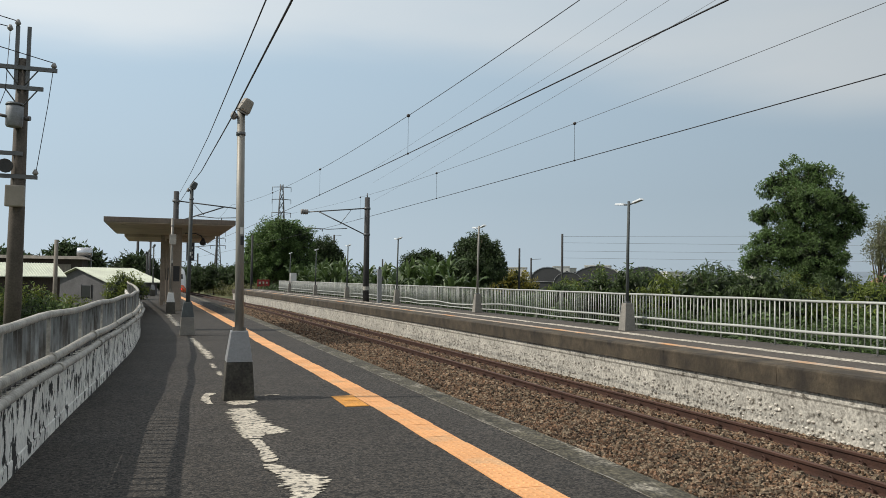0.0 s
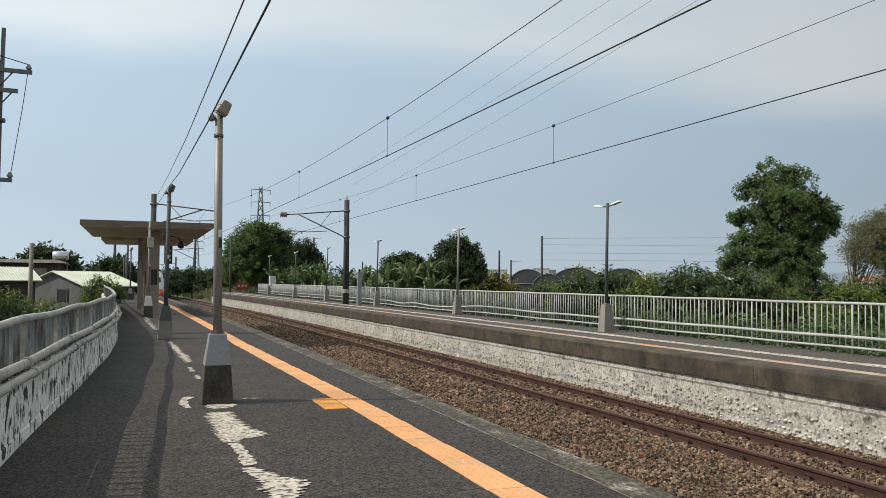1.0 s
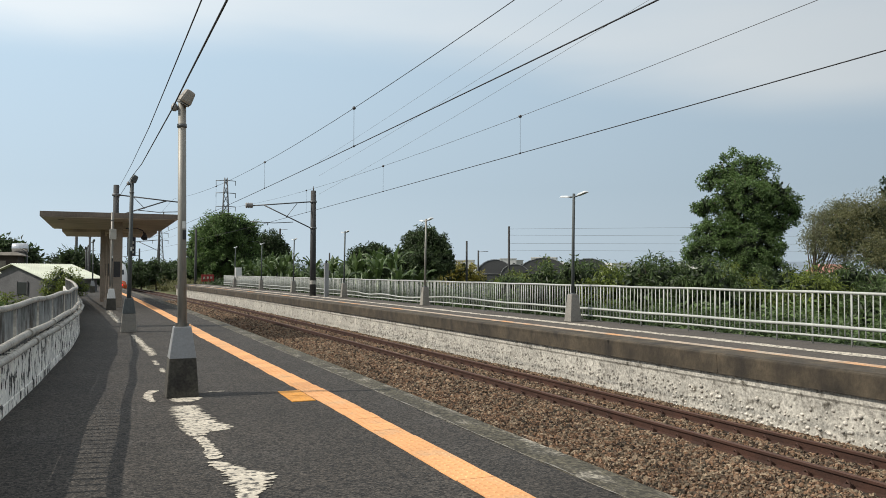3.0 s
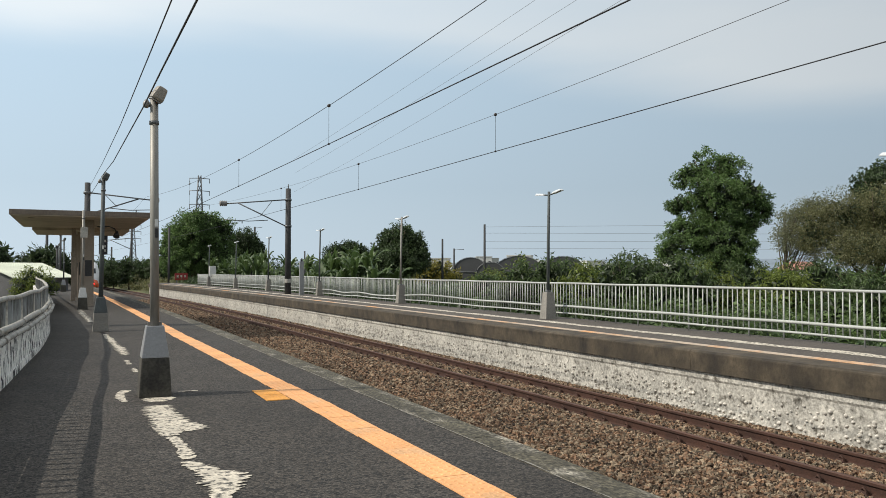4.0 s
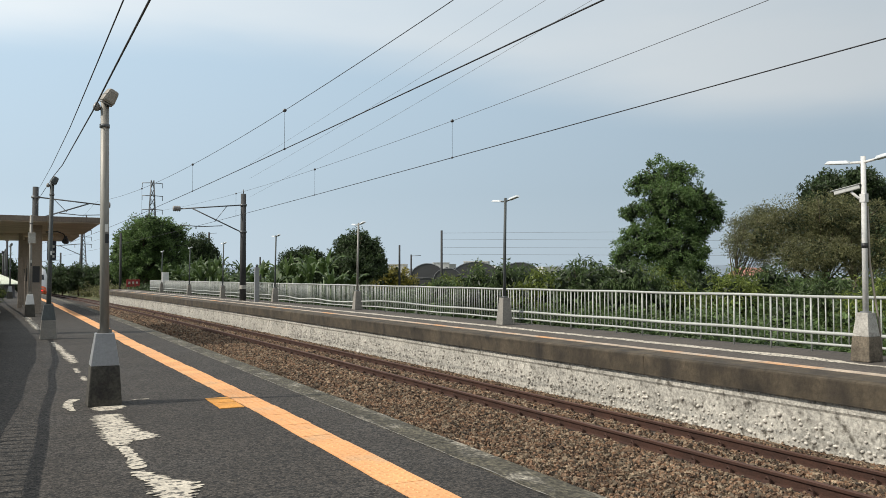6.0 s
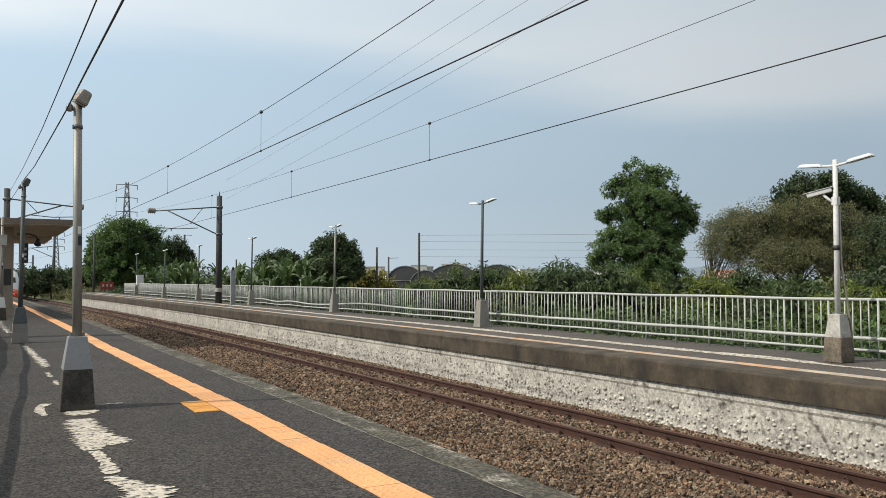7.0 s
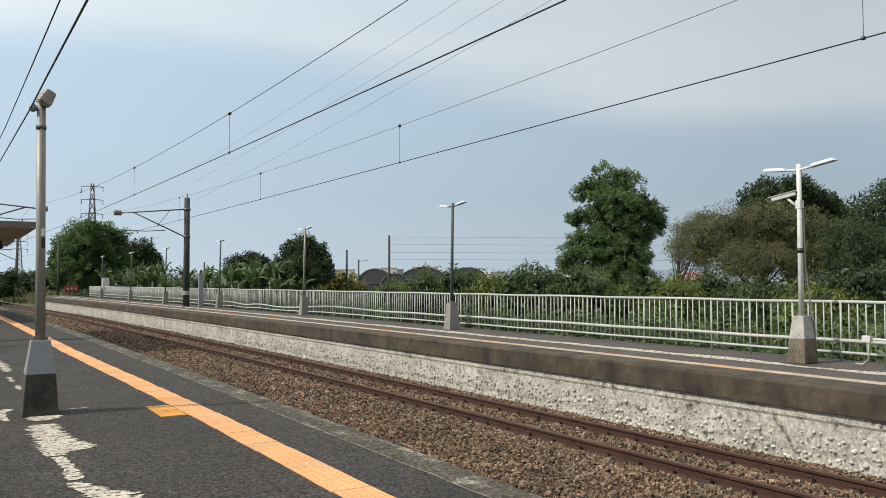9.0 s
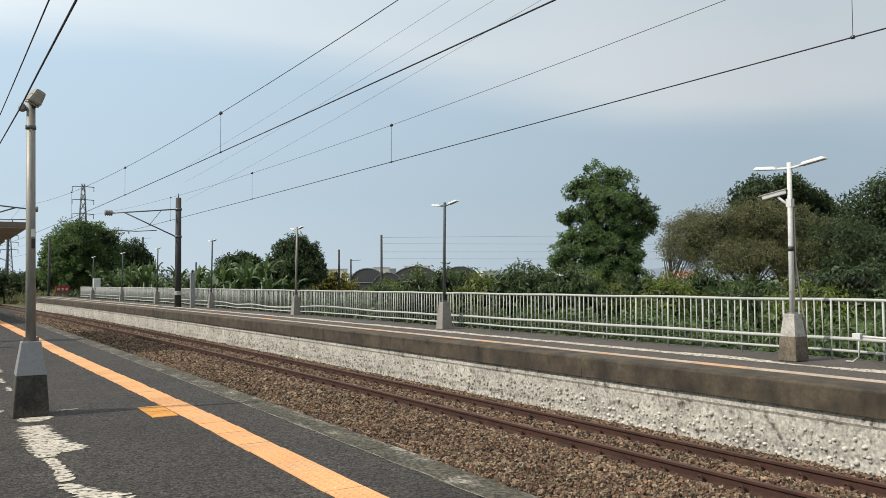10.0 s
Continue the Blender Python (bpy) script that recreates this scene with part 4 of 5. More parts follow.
def tree(at, blobs, label, leaf_mat, clumps, per, leaf, clump_r, seed, trunk_r=0.2, name="tree", category="tree", group="", droop=0.2, shell=0.5, inner=True, limbs=7, width=0.42):
    rng = np.random.default_rng(seed)
    rnd_ = random.Random(seed)
    t = thing(name, at, label, category, group)
    top = max(b[2] for b in blobs)
    bm = bmesh.new()
    mid = Vector((blobs[0][0] * 0.4, blobs[0][1] * 0.4, blobs[0][2] * 0.7))
    add_tube(bm, [(0, 0, -0.1), mid * 0.5 + Vector((rnd_.uniform(-.1, .1), 0, 0)), mid, Vector(blobs[0][:3])], [trunk_r * 1.25, trunk_r, trunk_r * 0.75, trunk_r * 0.3], 9)
    for i in range(limbs):
        b = blobs[i % len(blobs)]
        a = rnd_.uniform(0, 6.28)
        tip = Vector((b[0] + b[3] * 0.75 * math.cos(a), b[1] + b[3] * 0.75 * math.sin(a), b[2] + b[4] * rnd_.uniform(-0.2, 0.75)))
        st = mid * rnd_.uniform(0.45, 1.0)
        add_tube(bm, [st, st.lerp(tip, 0.5) + Vector((0, 0, 0.12 * b[4])), tip], [trunk_r * 0.45, trunk_r * 0.28, trunk_r * 0.08], 6)
    part("trunk", bm, M_BARK, t)
    cs = crown_clumps(rng, blobs, clumps, shell)
    v, f = leaf_cloud(rng, cs, clump_r * rng.uniform(0.6, 1.3, clumps), per, leaf, width, droop=droop)
    ob = mesh_from("crown", v, f, leaf_mat)
    ob.parent = t
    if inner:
        # inner leaves carry the crown's inner shade in their colour
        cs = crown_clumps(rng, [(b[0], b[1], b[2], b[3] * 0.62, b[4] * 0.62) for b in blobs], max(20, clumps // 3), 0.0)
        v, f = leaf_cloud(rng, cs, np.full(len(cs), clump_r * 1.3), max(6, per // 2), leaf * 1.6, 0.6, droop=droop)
        ob = mesh_from("inner_foliage", v, f, M_CORESHADE)
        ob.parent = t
    return t


G = -1.42
def lobes(yaw, rows, seed, depth=0.5):
    """Crown lobes from rows of across, height, half width, half height; across runs along a line turned by yaw degrees."""
    rnd_ = random.Random(seed)
    a = radians(yaw)
    out = []
    for u, z, r, h in rows:
        d = rnd_.uniform(-depth, depth) * r
        out.append((u * math.cos(a) + d * math.sin(a), -u * math.sin(a) + d * math.cos(a), z, r, h))
    return out


# the tall tree behind the far fence
tree((28.5, 30.9, G), lobes(25.2, [(0.00, 6.29, 1.44, 1.24), (-0.39, 7.81, 0.83, 0.91), (0.72, 7.75, 0.77, 0.75), (-1.49, 7.20, 0.66, 0.55), (-1.74, 5.98, 0.61, 0.47), (1.66, 6.48, 0.91, 0.91), (2.35, 5.68, 0.61, 0.66), (1.33, 5.10, 1.05, 0.91), (-1.33, 4.49, 1.10, 1.16), (0.00, 4.08, 1.60, 1.52), (-2.13, 3.80, 0.72, 0.66), (1.10, 3.53, 0.88, 1.10)], 1),
     "tall dark green broadleaf tree with an uneven crown", M_LEAFTALL, 820, 58, 0.13, 0.21, 11, 0.17, limbs=18, shell=0.6)
# dark trees at the right
tree((40.6, 29.2, G), lobes(29.7, [(-0.80, 6.04, 1.88, 1.50), (-1.37, 7.61, 1.13, 0.88), (-0.11, 7.76, 1.07, 0.94), (-2.43, 7.07, 1.00, 0.82), (1.14, 7.07, 1.07, 1.00), (2.08, 6.89, 0.88, 1.00), (1.71, 5.10, 1.50, 1.82)], 2), "dense dark green tree behind the olive scrub", M_LEAFDARK, 760, 60, 0.18, 0.32, 12, 0.2)
tree((43.4, 24.6, G), [(0.6, -0.9, 7.5, 2.0, 1.5), (0, 0, 6.2, 2.3, 2.2), (1.4, -2.0, 6.3, 2.0, 2.1), (-1.4, 1.4, 5.6, 1.5, 1.9), (0, 0, 3.6, 2.8, 2.2)], "dense dark green tree behind the olive scrub", M_LEAFDARK, 480, 60, 0.20, 0.42, 13, 0.2)
tree((44.0, 19.0, G), [(0, 0, 6.0, 2.6, 2.5), (0, -2, 4.0, 2.5, 2.2), (0, 2, 3.5, 2.4, 2.0)], "dense dark green tree behind the olive scrub", M_LEAFDARK, 420, 56, 0.20, 0.42, 14, 0.2)
# feathery olive scrub
tree((30.2, 23.6, G), lobes(29.7, [(0.54, 5.19, 1.34, 1.22), (-1.05, 5.00, 1.22, 1.17), (2.00, 4.95, 1.17, 1.12), (3.46, 4.46, 0.83, 0.88), (-2.15, 4.46, 0.88, 1.10), (-0.68, 3.68, 1.83, 0.88), (2.00, 3.68, 1.83, 0.88)], 3), "feathery olive-brown scrub tree with fine twigs", M_LEAFOLIVE, 2000, 32, 0.095, 0.26, 15, 0.09, inner=True, shell=0.3, limbs=26, width=0.34)
tree((28.0, 26.4, G), lobes(29.7, [(0.58, 4.98, 0.66, 0.66), (0.23, 4.22, 0.61, 0.66), (1.39, 5.41, 0.71, 0.61), (1.14, 3.97, 0.71, 0.71)], 4), "sparse pale scrub tree with thin twigs", M_LEAFPALE, 620, 24, 0.095, 0.24, 16, 0.06, inner=False, shell=0.2, limbs=26, width=0.34)
tree((31.9, 20.6, G), [(0, 0, 4.2, 1.7, 1.5), (0.6, -1.4, 3.6, 1.7, 1.4), (0, 0, 2.2, 2.2, 1.4)], "dark feathery scrub tree below the dense trees", M_LEAFDARK, 620, 36, 0.12, 0.34, 17, 0.08, inner=True, shell=0.25, limbs=12, width=0.34)
# round tree and its neighbours past the platform's end
tree((13.9, 106.0, G), lobes(25.2, [(0.30, 7.48, 3.08, 2.52), (-1.73, 6.98, 2.24, 2.10), (2.89, 7.55, 1.89, 1.96), (-3.27, 4.88, 1.33, 2.38), (-0.75, 4.32, 3.36, 2.66), (2.75, 4.46, 2.24, 2.66), (0.65, 9.09, 1.96, 0.98)], 5), "large round dark green tree past the platform end", M_LEAFTALL, 900, 64, 0.30, 0.52, 18, 0.35, shell=0.6)
tree((21.6, 110.0, G), lobes(25.2, [(-1.04, 6.06, 2.09, 2.09), (0.67, 5.17, 1.19, 1.79), (-2.31, 3.97, 2.09, 2.09)], 6), "dark tree beside the large round tree", M_LEAFDARK, 420, 50, 0.30, 0.5, 19, 0.25)
# a pair of trees
tree((22.6, 71.6, G), lobes(25.2, [(0.74, 4.42, 1.13, 0.92), (-0.70, 4.06, 1.13, 1.03), (1.71, 3.60, 0.87, 1.03), (0.17, 3.09, 1.95, 0.92)], 7), "bushy dark green tree behind the far fence", M_LEAFDARK, 420, 50, 0.22, 0.36, 20, 0.18)
tree((26.9, 70.0, G), lobes(25.2, [(0.60, 5.72, 1.39, 1.13), (-0.74, 5.56, 1.03, 1.03), (1.73, 4.79, 1.13, 1.29), (-1.46, 4.02, 1.03, 1.29), (0.60, 3.66, 2.16, 1.44), (2.51, 3.76, 0.67, 1.03)], 8), "bushy dark green tree behind the far fence", M_LEAFDARK, 520, 50, 0.22, 0.36, 21, 0.18)
# rounded hedge trees beside the line past the platform
for i, (x, y, h) in enumerate(((5.6, 129, 4.2), (7.6, 127, 4.8), (9.6, 125, 4.4), (11.4, 122, 4.9), (3.6, 134, 3.9))):
    tree((x, y, G), [(0, 0, h - 1.5, 1.5, 1.5), (0.7, 0, h - 2.2, 1.3, 1.4), (-0.8, 0, h - 2.4, 1.3, 1.4)], "rounded dark green hedge tree beside the line", M_LEAFDARK, 130, 30, 0.35, 0.5, 120 + i, 0.1, "hedge_tree", "tree", "hedge trees beside the line")
# broad-leaved shrubs close behind the fence
for i, (x, y, h, r, mat) in enumerate(((15.6, 27.4, 2.6, 0.8, M_LEAFMID), (16.4, 28.6, 2.7, 0.9, M_LEAFBRIGHT), (16.6, 26.4, 2.8, 0.8, M_LEAFMID), (17.6, 27.6, 2.8, 1.0, M_LEAFMID), (18.2, 23.9, 3.0, 1.1, M_LEAFMID), (17.2, 25.4, 2.6, 0.9, M_LEAFBRIGHT), (19.2, 22.6, 2.9, 1.0, M_LEAFMID), (20.2, 26.5, 3.0, 1.3, M_LEAFMID), (18.0, 29.5, 2.5, 0.9, M_LEAFMID), (20.8, 23.2, 2.7, 0.9, M_LEAFBRIGHT),
                                           (22.3, 20.9, 2.5, 1.1, M_LEAFBRIGHT), (23.5, 18.6, 2.4, 1.2, M_LEAFMID), (23.0, 15.8, 2.3, 1.2, M_LEAFBRIGHT), (24.6, 21.6, 2.8, 1.3, M_LEAFMID), (17.4, 34.0, 2.3, 0.9, M_LEAFMID), (19.6, 37.5, 2.4, 1.1, M_LEAFBRIGHT),
                                           (22.5, 33.5, 2.6, 1.3, M_LEAFMID), (26.0, 13.5, 2.6, 1.5, M_LEAFMID), (24.0, 11.0, 2.4, 1.4, M_LEAFDARK), (27.5, 17.5, 3.0, 1.6, M_LEAFDARK), (26.0, 26.5, 2.8, 1.4, M_LEAFMID), (24.5, 29.0, 2.6, 1.2, M_LEAFBRIGHT))):
    h += 0.45
    tree((x, y, G), [(0, 0, h - 0.75, r, 0.8), (0.5 * r, -0.3, h - 1.2, r * 0.8, 0.8), (-0.5 * r, 0.3, h - 1.3, r * 0.8, 0.8), (0, 0, h - 2.0, r * 1.1, 0.8)], "leafy green shrub with long drooping leaves behind the fence", mat, 150, 30, 0.17, 0.22, 40 + i,
         0.05, "shrub", "shrub", "shrubs behind the far fence", droop=0.8, limbs=5, width=0.28)
tree((32.6, 73.2, G), [(0, 0, 2.6, 1.5, 1.1), (-1.2, 0.3, 2.1, 1.3, 1.0), (1.3, -0.3, 1.9, 1.2, 0.9)], "yellow flowering bush beside the net houses", M_LEAFYELLOW, 160, 24, 0.25, 0.4, 70, 0.06, "bush", "bush", limbs=4)


def undergrowth(seed, n, x0, x1, y0, y1, low, high, leaf, mat, label):
    """Weeds and creepers in a tangle of uneven height."""
    rng = np.random.default_rng(seed)
    x, y = rng.uniform(x0, x1, n), rng.uniform(y0, y1, n)
    top = low + (high - low) * (0.5 + 0.5 * np.sin(x * 1.1 + y * 0.9 + seed) * np.sin(y * 0.43 + 1.7 * seed)) * rng.uniform(0.7, 1.1, n)
    z = G + (top - G) * rng.random(n) ** 0.5
    cs = np.stack([x - BEND * y * y, y, z], 1)
    v, f = leaf_cloud(rng, cs, np.full(n, 0.22), 9, leaf, 0.5, droop=0.3)
    return tagged(mesh_from("undergrowth", v, f, mat), label, "undergrowth", kind="stuff")


undergrowth(1, 2600, 13.6, 16.5, 2, 30, -0.7, 0.45, 0.16, M_LEAFDARK, "tangle of green weeds and creepers behind the fence")
undergrowth(2, 1150, 14.2, 18.5, 3, 24, -0.4, 0.85, 0.15, M_LEAF, "tangle of leafy green weeds behind the fence")
undergrowth(3, 2200, 16.0, 24.0, 2, 40, -0.4, 0.9, 0.22, M_LEAF, "rough green scrub beyond the fence")
undergrowth(11, 2200, 13.5, 16.0, 28, 96, -0.6, 0.75, 0.22, M_LEAFDARK, "dark green creepers close behind the fence")
undergrowth(4, 2200, 13.8, 30.0, 30, 100, -0.5, 0.75, 0.32, M_LEAFDARK, "dark green scrub beyond the fence")
undergrowth(5, 1500, 24.0, 46.0, 4, 40, 0.0, 1.6, 0.30, M_LEAFDARK, "dark scrub below the trees")
undergrowth(6, 1500, 30.0, 60.0, 40, 100, -0.6, 0.6, 0.45, M_LEAF, "rough green scrub in the fields")
undergrowth(7, 260, -7.5, -2.2, 26, 42, -0.4, 0.9, 0.18, M_LEAF, "garden bushes below the platform wall")
undergrowth(9, 900, 12.2, 19, 99, 150, -0.9, 0.9, 0.35, M_LEAFOLIVE, "brown-green scrub beside the line past the platform")
undergrowth(10, 700, -3, 2.2, 112, 150, -1.0, 0.6, 0.35, M_LEAFOLIVE, "brown-green scrub beside the line past the platform")
undergrowth(8, 2200, 4, 52, 150, 215, 0.5, 4.2, 0.6, M_LEAFDARK, "dark trees lining the far bend of the line")


# banana plants
def banana(at, h, seed):
    rnd_ = random.Random(seed)
    t = thing("banana_plant", at, "banana plant with long torn arching leaves", "banana plant", "banana plants")
    part("stem", tube([(0, 0, -0.1), (0, 0, h * 0.6)], [0.14, 0.08], 8), M_BANANA, t)
    for i in range(11):
        a = rnd_.uniform(0, 6.28)
        ln, reach = h * rnd_.uniform(0.36, 0.66), rnd_.uniform(0.10, 0.55)
        bm = bmesh.new()
        rows = []
        for k in range(14):
            s = k / 13
            r = reach * ln * s
            z = h * 0.55 + ln * (0.95 * s - (0.25 + 0.75 * reach) * s * s)
            w = 0.23 * math.sin(math.pi * min(1, 0.08 + s * 0.95)) + 0.01
            c = Vector((r * math.cos(a), r * math.sin(a), z))
            sd = Vector((-math.sin(a), math.cos(a), 0))
            rows.append((bm.verts.new(c - sd * w * rnd_.uniform(0.35, 1) + Vector((0, 0, -0.09))), bm.verts.new(c), bm.verts.new(c + sd * w * rnd_.uniform(0.35, 1) + Vector((0, 0, -0.09)))))
        for p, q in zip(rows, rows[1:]):
            bm.faces.new((p[0], p[1], q[1], q[0]))
            bm.faces.new((p[1], p[2], q[2], q[1]))
        part("leaf", bm, M_BANANA, t)
    return t


rnd = random.Random(77)
for i in range(46):
    y = 44 + i * 1.05 + rnd.uniform(-0.8, 0.8)
    banana((cx(16.5 + rnd.uniform(-1.4, 2.6), y), y, G), rnd.uniform(3.4, 5.3), 200 + i)


# ---- left side beyond the wall ----
M_ROOFPALE = material("pale_metal_roof", (0.55, 0.58, 0.47), 0.6, spread=0.12, scale=1.0, fine=12, stretch=(1, 1, 1))
M_HOUSEWALL = material("grey_plaster", (0.10, 0.10, 0.105), 0.9, spread=0.2, scale=1.0, fine=15)
M_WOODDARK = material("dark_weathered_wood", (0.045, 0.035, 0.03), 0.9, spread=0.3, scale=1.5, fine=25, stretch=(1, 1, 0.3))
M_TANK = material("stainless_tank", (0.55, 0.56, 0.58), 0.25, 0.9, spread=0.1)
M_TIMBER = material("grey_timber_pole", (0.19, 0.17, 0.145), 0.85, spread=0.25, scale=3, fine=30, stretch=(1, 1, 0.2))


def gable_house(at, yaw, length, half, ridge, eave, roof_mat, wall_mat, label):
    """at: the near ridge end on the ground plan; the ridge runs along local x."""
    h = thing("house", pose(*at, 0, 0, yaw), label, "house", "houses by the station")
    bm = bmesh.new()
    w = half - 0.35
    drop = (ridge - eave) * w / half
    outline = [(-w, G), (w, G), (w, ridge - drop - 0.06), (0, ridge - 0.06), (-w, ridge - drop - 0.06)]
    a = [bm.verts.new((0.3, y, z)) for y, z in outline]
    b = [bm.verts.new((length - 0.3, y, z)) for y, z in outline]
    bm.faces.new(list(reversed(a)))
    bm.faces.new(b)
    for k in range(5):
        bm.faces.new((a[k], a[(k + 1) % 5], b[(k + 1) % 5], b[k]))
    part("wall", bm, wall_mat, h)
    for s in (-1, 1):
        bm = bmesh.new()
        # one folded sheet: narrow raised ribs between flat pans
        rows, n = [], 26
        for i in range(n):
            x0, pan = length * i / n, length / n
            for dx, up in ((0, 0.0), (0.70, 0.0), (0.76, 0.022), (0.90, 0.022), (0.96, 0.0)):
                rows.append((x0 + dx * pan, up))
        rows.append((length, 0.0))
        grid = [[bm.verts.new((x, yy, zz + up - under)) for yy, zz, up, under in ((0, ridge, u, 0), (s * half, eave, u, 0), (s * half, eave, 0, 0.05), (0, ridge, 0, 0.05))] for x, u in rows]
        for p, q in zip(grid, grid[1:]):
            for k in range(4):
                bm.faces.new((p[k], p[(k + 1) % 4], q[(k + 1) % 4], q[k]))
        bm.faces.new(grid[0])
        bm.faces.new(list(reversed(grid[-1])))
        bmesh.ops.recalc_face_normals(bm, faces=bm.faces)
        part("roof", bm, roof_mat, h, "ribbed pale metal roof")
    win = part("window", box((0.24, -1.3, -0.15), (0.33, -0.35, 0.65), 0.01), M_GLASSDARK, h)
    part("window_frame", box((0.22, -1.36, -0.21), (0.27, -1.30, 0.71)), M_HOUSEWALL, win)
    part("window_frame", box((0.22, -0.35, -0.21), (0.27, -0.29, 0.71)), M_HOUSEWALL, win)
    return h


gable_house((-5.45, 60.7, 0), 42.0, 4.8, 3.2, 1.88, 0.90, M_ROOFPALE, M_HOUSEWALL, "small grey house with a pale green metal roof")
gable_house((-9.8, 54.5, 0), 20.0, 3.9, 2.6, 2.05, 1.25, M_ROOFPALE, M_WOODDARK, "dark shed with a pale metal roof")
shed = thing("wooden_house", (-9.5, 74, G), "old dark wooden house with a low roof", "house", "houses by the station")
part("wall", box((-3.5, -3, 0), (3.6, 3, 4.0)), M_WOODDARK, shed)
bm = box((-3.9, -3.5, 4.0), (4.0, 3.5, 4.25), 0.02, 0.9)
part("roof", bm, M_TIMBER, shed)
for i in range(4):
    part("upper_board", box((-3.2 + i * 1.6, -3.06, 2.6), (-2.0 + i * 1.6, -3.0, 3.6)), M_TIMBER, shed)
tank = thing("water_tank", (-6.1, 75.5, 0), "round stainless steel rooftop water tank", "water tank")
part("barrel", tube([(-0.6, 0, 3.25), (-0.56, 0, 3.25), (0.56, 0, 3.25), (0.6, 0, 3.25)], [0.28, 0.42, 0.42, 0.28], 16), M_TANK, tank)
for xx in (-0.5, 0.5):
    part("leg", box((xx - 0.06, -0.3, G), (xx + 0.06, 0.3, 2.75)), M_STEEL, tank)
brick = thing("tiled_shed", (-6.6, 29.5, G), "dark shed with rows of roof tiles beside the utility pole", "shed")
part("wall", box((-1.5, -2, 0), (1.15, 2, 2.6)), M_WOODDARK, brick)
for i in range(9):
    part("tile_course", box((-1.6, -2.2 + i * 0.03, 2.6 + i * 0.13), (1.25 - i * 0.02, 2.2, 2.74 + i * 0.13), 0.02), M_WOODDARK, brick)
pole = thing("timber_post", (-4.4, 39.8, 0), "thin grey timber post among the bushes", "post")
part("shaft", tube([(0, 0, G - 0.1), (0.02, 0, 2.9)], [0.10, 0.085], 10), M_TIMBER, pole)
for i, (x, y, h, mat) in enumerate(((-1.9, 50, 2.9, M_LEAFBRIGHT), (-4.6, 33, 2.3, M_LEAFBRIGHT), (-3.6, 36, 1.9, M_LEAFBRIGHT), (-6.0, 34, 2.4, M_LEAF), (-4.0, 31, 2.0, M_LEAF))):
    tree((x, y, G), [(0, 0, h - 0.6, 0.9, 0.7), (0.6, 0, h - 1.0, 0.8, 0.7), (-0.6, 0, h - 1.1, 0.8, 0.7)], "green garden bush below the platform wall", mat, 150, 30, 0.11, 0.20, 80 + i, 0.05, "bush", "bush", "garden bushes", limbs=4)
tree((-2.1, 80, G), [(0, 0, 3.6, 1.7, 1.1), (-1.0, 0, 3.0, 1.3, 1.0), (1.2, 0, 3.0, 1.3, 1.0)], "dark spiky tree behind the houses", M_LEAFDARK, 150, 22, 0.5, 0.5, 90, 0.12, width=0.2)
tree((-8.2, 84, G), [(0, 0, 4.4, 1.8, 1.2), (1.6, 0, 3.8, 1.6, 1.1)], "dark tree behind the wooden house", M_LEAFDARK, 150, 22, 0.5, 0.5, 91, 0.12)
tree((-13, 82, G), [(0, 0, 3.8, 2.2, 1.2), (2.2, 0, 3.2, 1.8, 1.1)], "dark tree behind the wooden house", M_LEAFDARK, 150, 22, 0.5, 0.5, 92, 0.12)

# utility pole with crossarms and transformer
M_UPOLE = material("brown_concrete_pole", (0.085, 0.072, 0.06), 0.9, spread=0.25, scale=2, fine=25)
M_TRAFO = material("aged_grey_drum", (0.22, 0.23, 0.245), 0.6, 0.3, spread=0.2)
up = thing("utility_pole", pose(-3.465, 22.75, 0, 0, 0.65, 0), "concrete utility pole with crossarms and a transformer", "utility pole")
part("shaft", tube([(0, 0, G - 0.1), (0, 0, 2.5), (0, 0, 6.75)], [0.21, 0.185, 0.14], 16), M_UPOLE, up)
for xx in (-0.13, 0.13):
    part("upright", box((xx - 0.045, -0.16, 5.95), (xx + 0.045, -0.10, 7.55)), M_STEEL, up)
for z, x0, x1 in ((6.50, -0.95, 0.80), (6.0, -0.55, 0.50), (3.78, -0.7, 0.45), (4.35, -0.7, 0.1)):
    part("crossarm", box((x0, -0.20, z - 0.05), (x1, -0.12, z + 0.05)), M_STEEL, up)
    if z > 5:
        part("arm_brace", tube([(0.08, -0.16, z - 0.42), (0.36, -0.16, z - 0.05)], 0.018, 6), M_STEEL, up)
        part("arm_brace", tube([(-0.08, -0.16, z - 0.42), (-0.36, -0.16, z - 0.05)], 0.018, 6), M_STEEL, up)
for x, z in ((0.72, 6.55), (-0.82, 6.55), (-0.13, 7.55), (0.40, 3.83), (-0.6, 3.83), (-0.3, 7.4)):
    part("insulator", tube([(x, -0.16, z), (x, -0.16, z + 0.05), (x, -0.16, z + 0.09), (x, -0.16, z + 0.15)], [0.03, 0.075, 0.06, 0.03], 10), M_INSULGREY, up)
trafo = part("transformer", tube([(-0.10, -0.30, 4.98), (-0.10, -0.30, 5.02), (-0.10, -0.30, 5.48), (-0.10, -0.30, 5.52)], [0.17, 0.20, 0.20, 0.17], 16), M_TRAFO, up, "grey drum transformer")
part("lid", tube([(-0.10, -0.30, 5.52), (-0.10, -0.30, 5.58)], [0.22, 0.18], 16), M_STEEL, trafo)
part("bushing", tube([(-0.15, -0.38, 5.2), (-0.42, -0.42, 5.24)], 0.04, 8), M_INSUL, trafo)
part("bushing", tube([(0.14, -0.38, 5.2), (0.27, -0.42, 5.2)], 0.06, 8), M_INSUL, trafo)
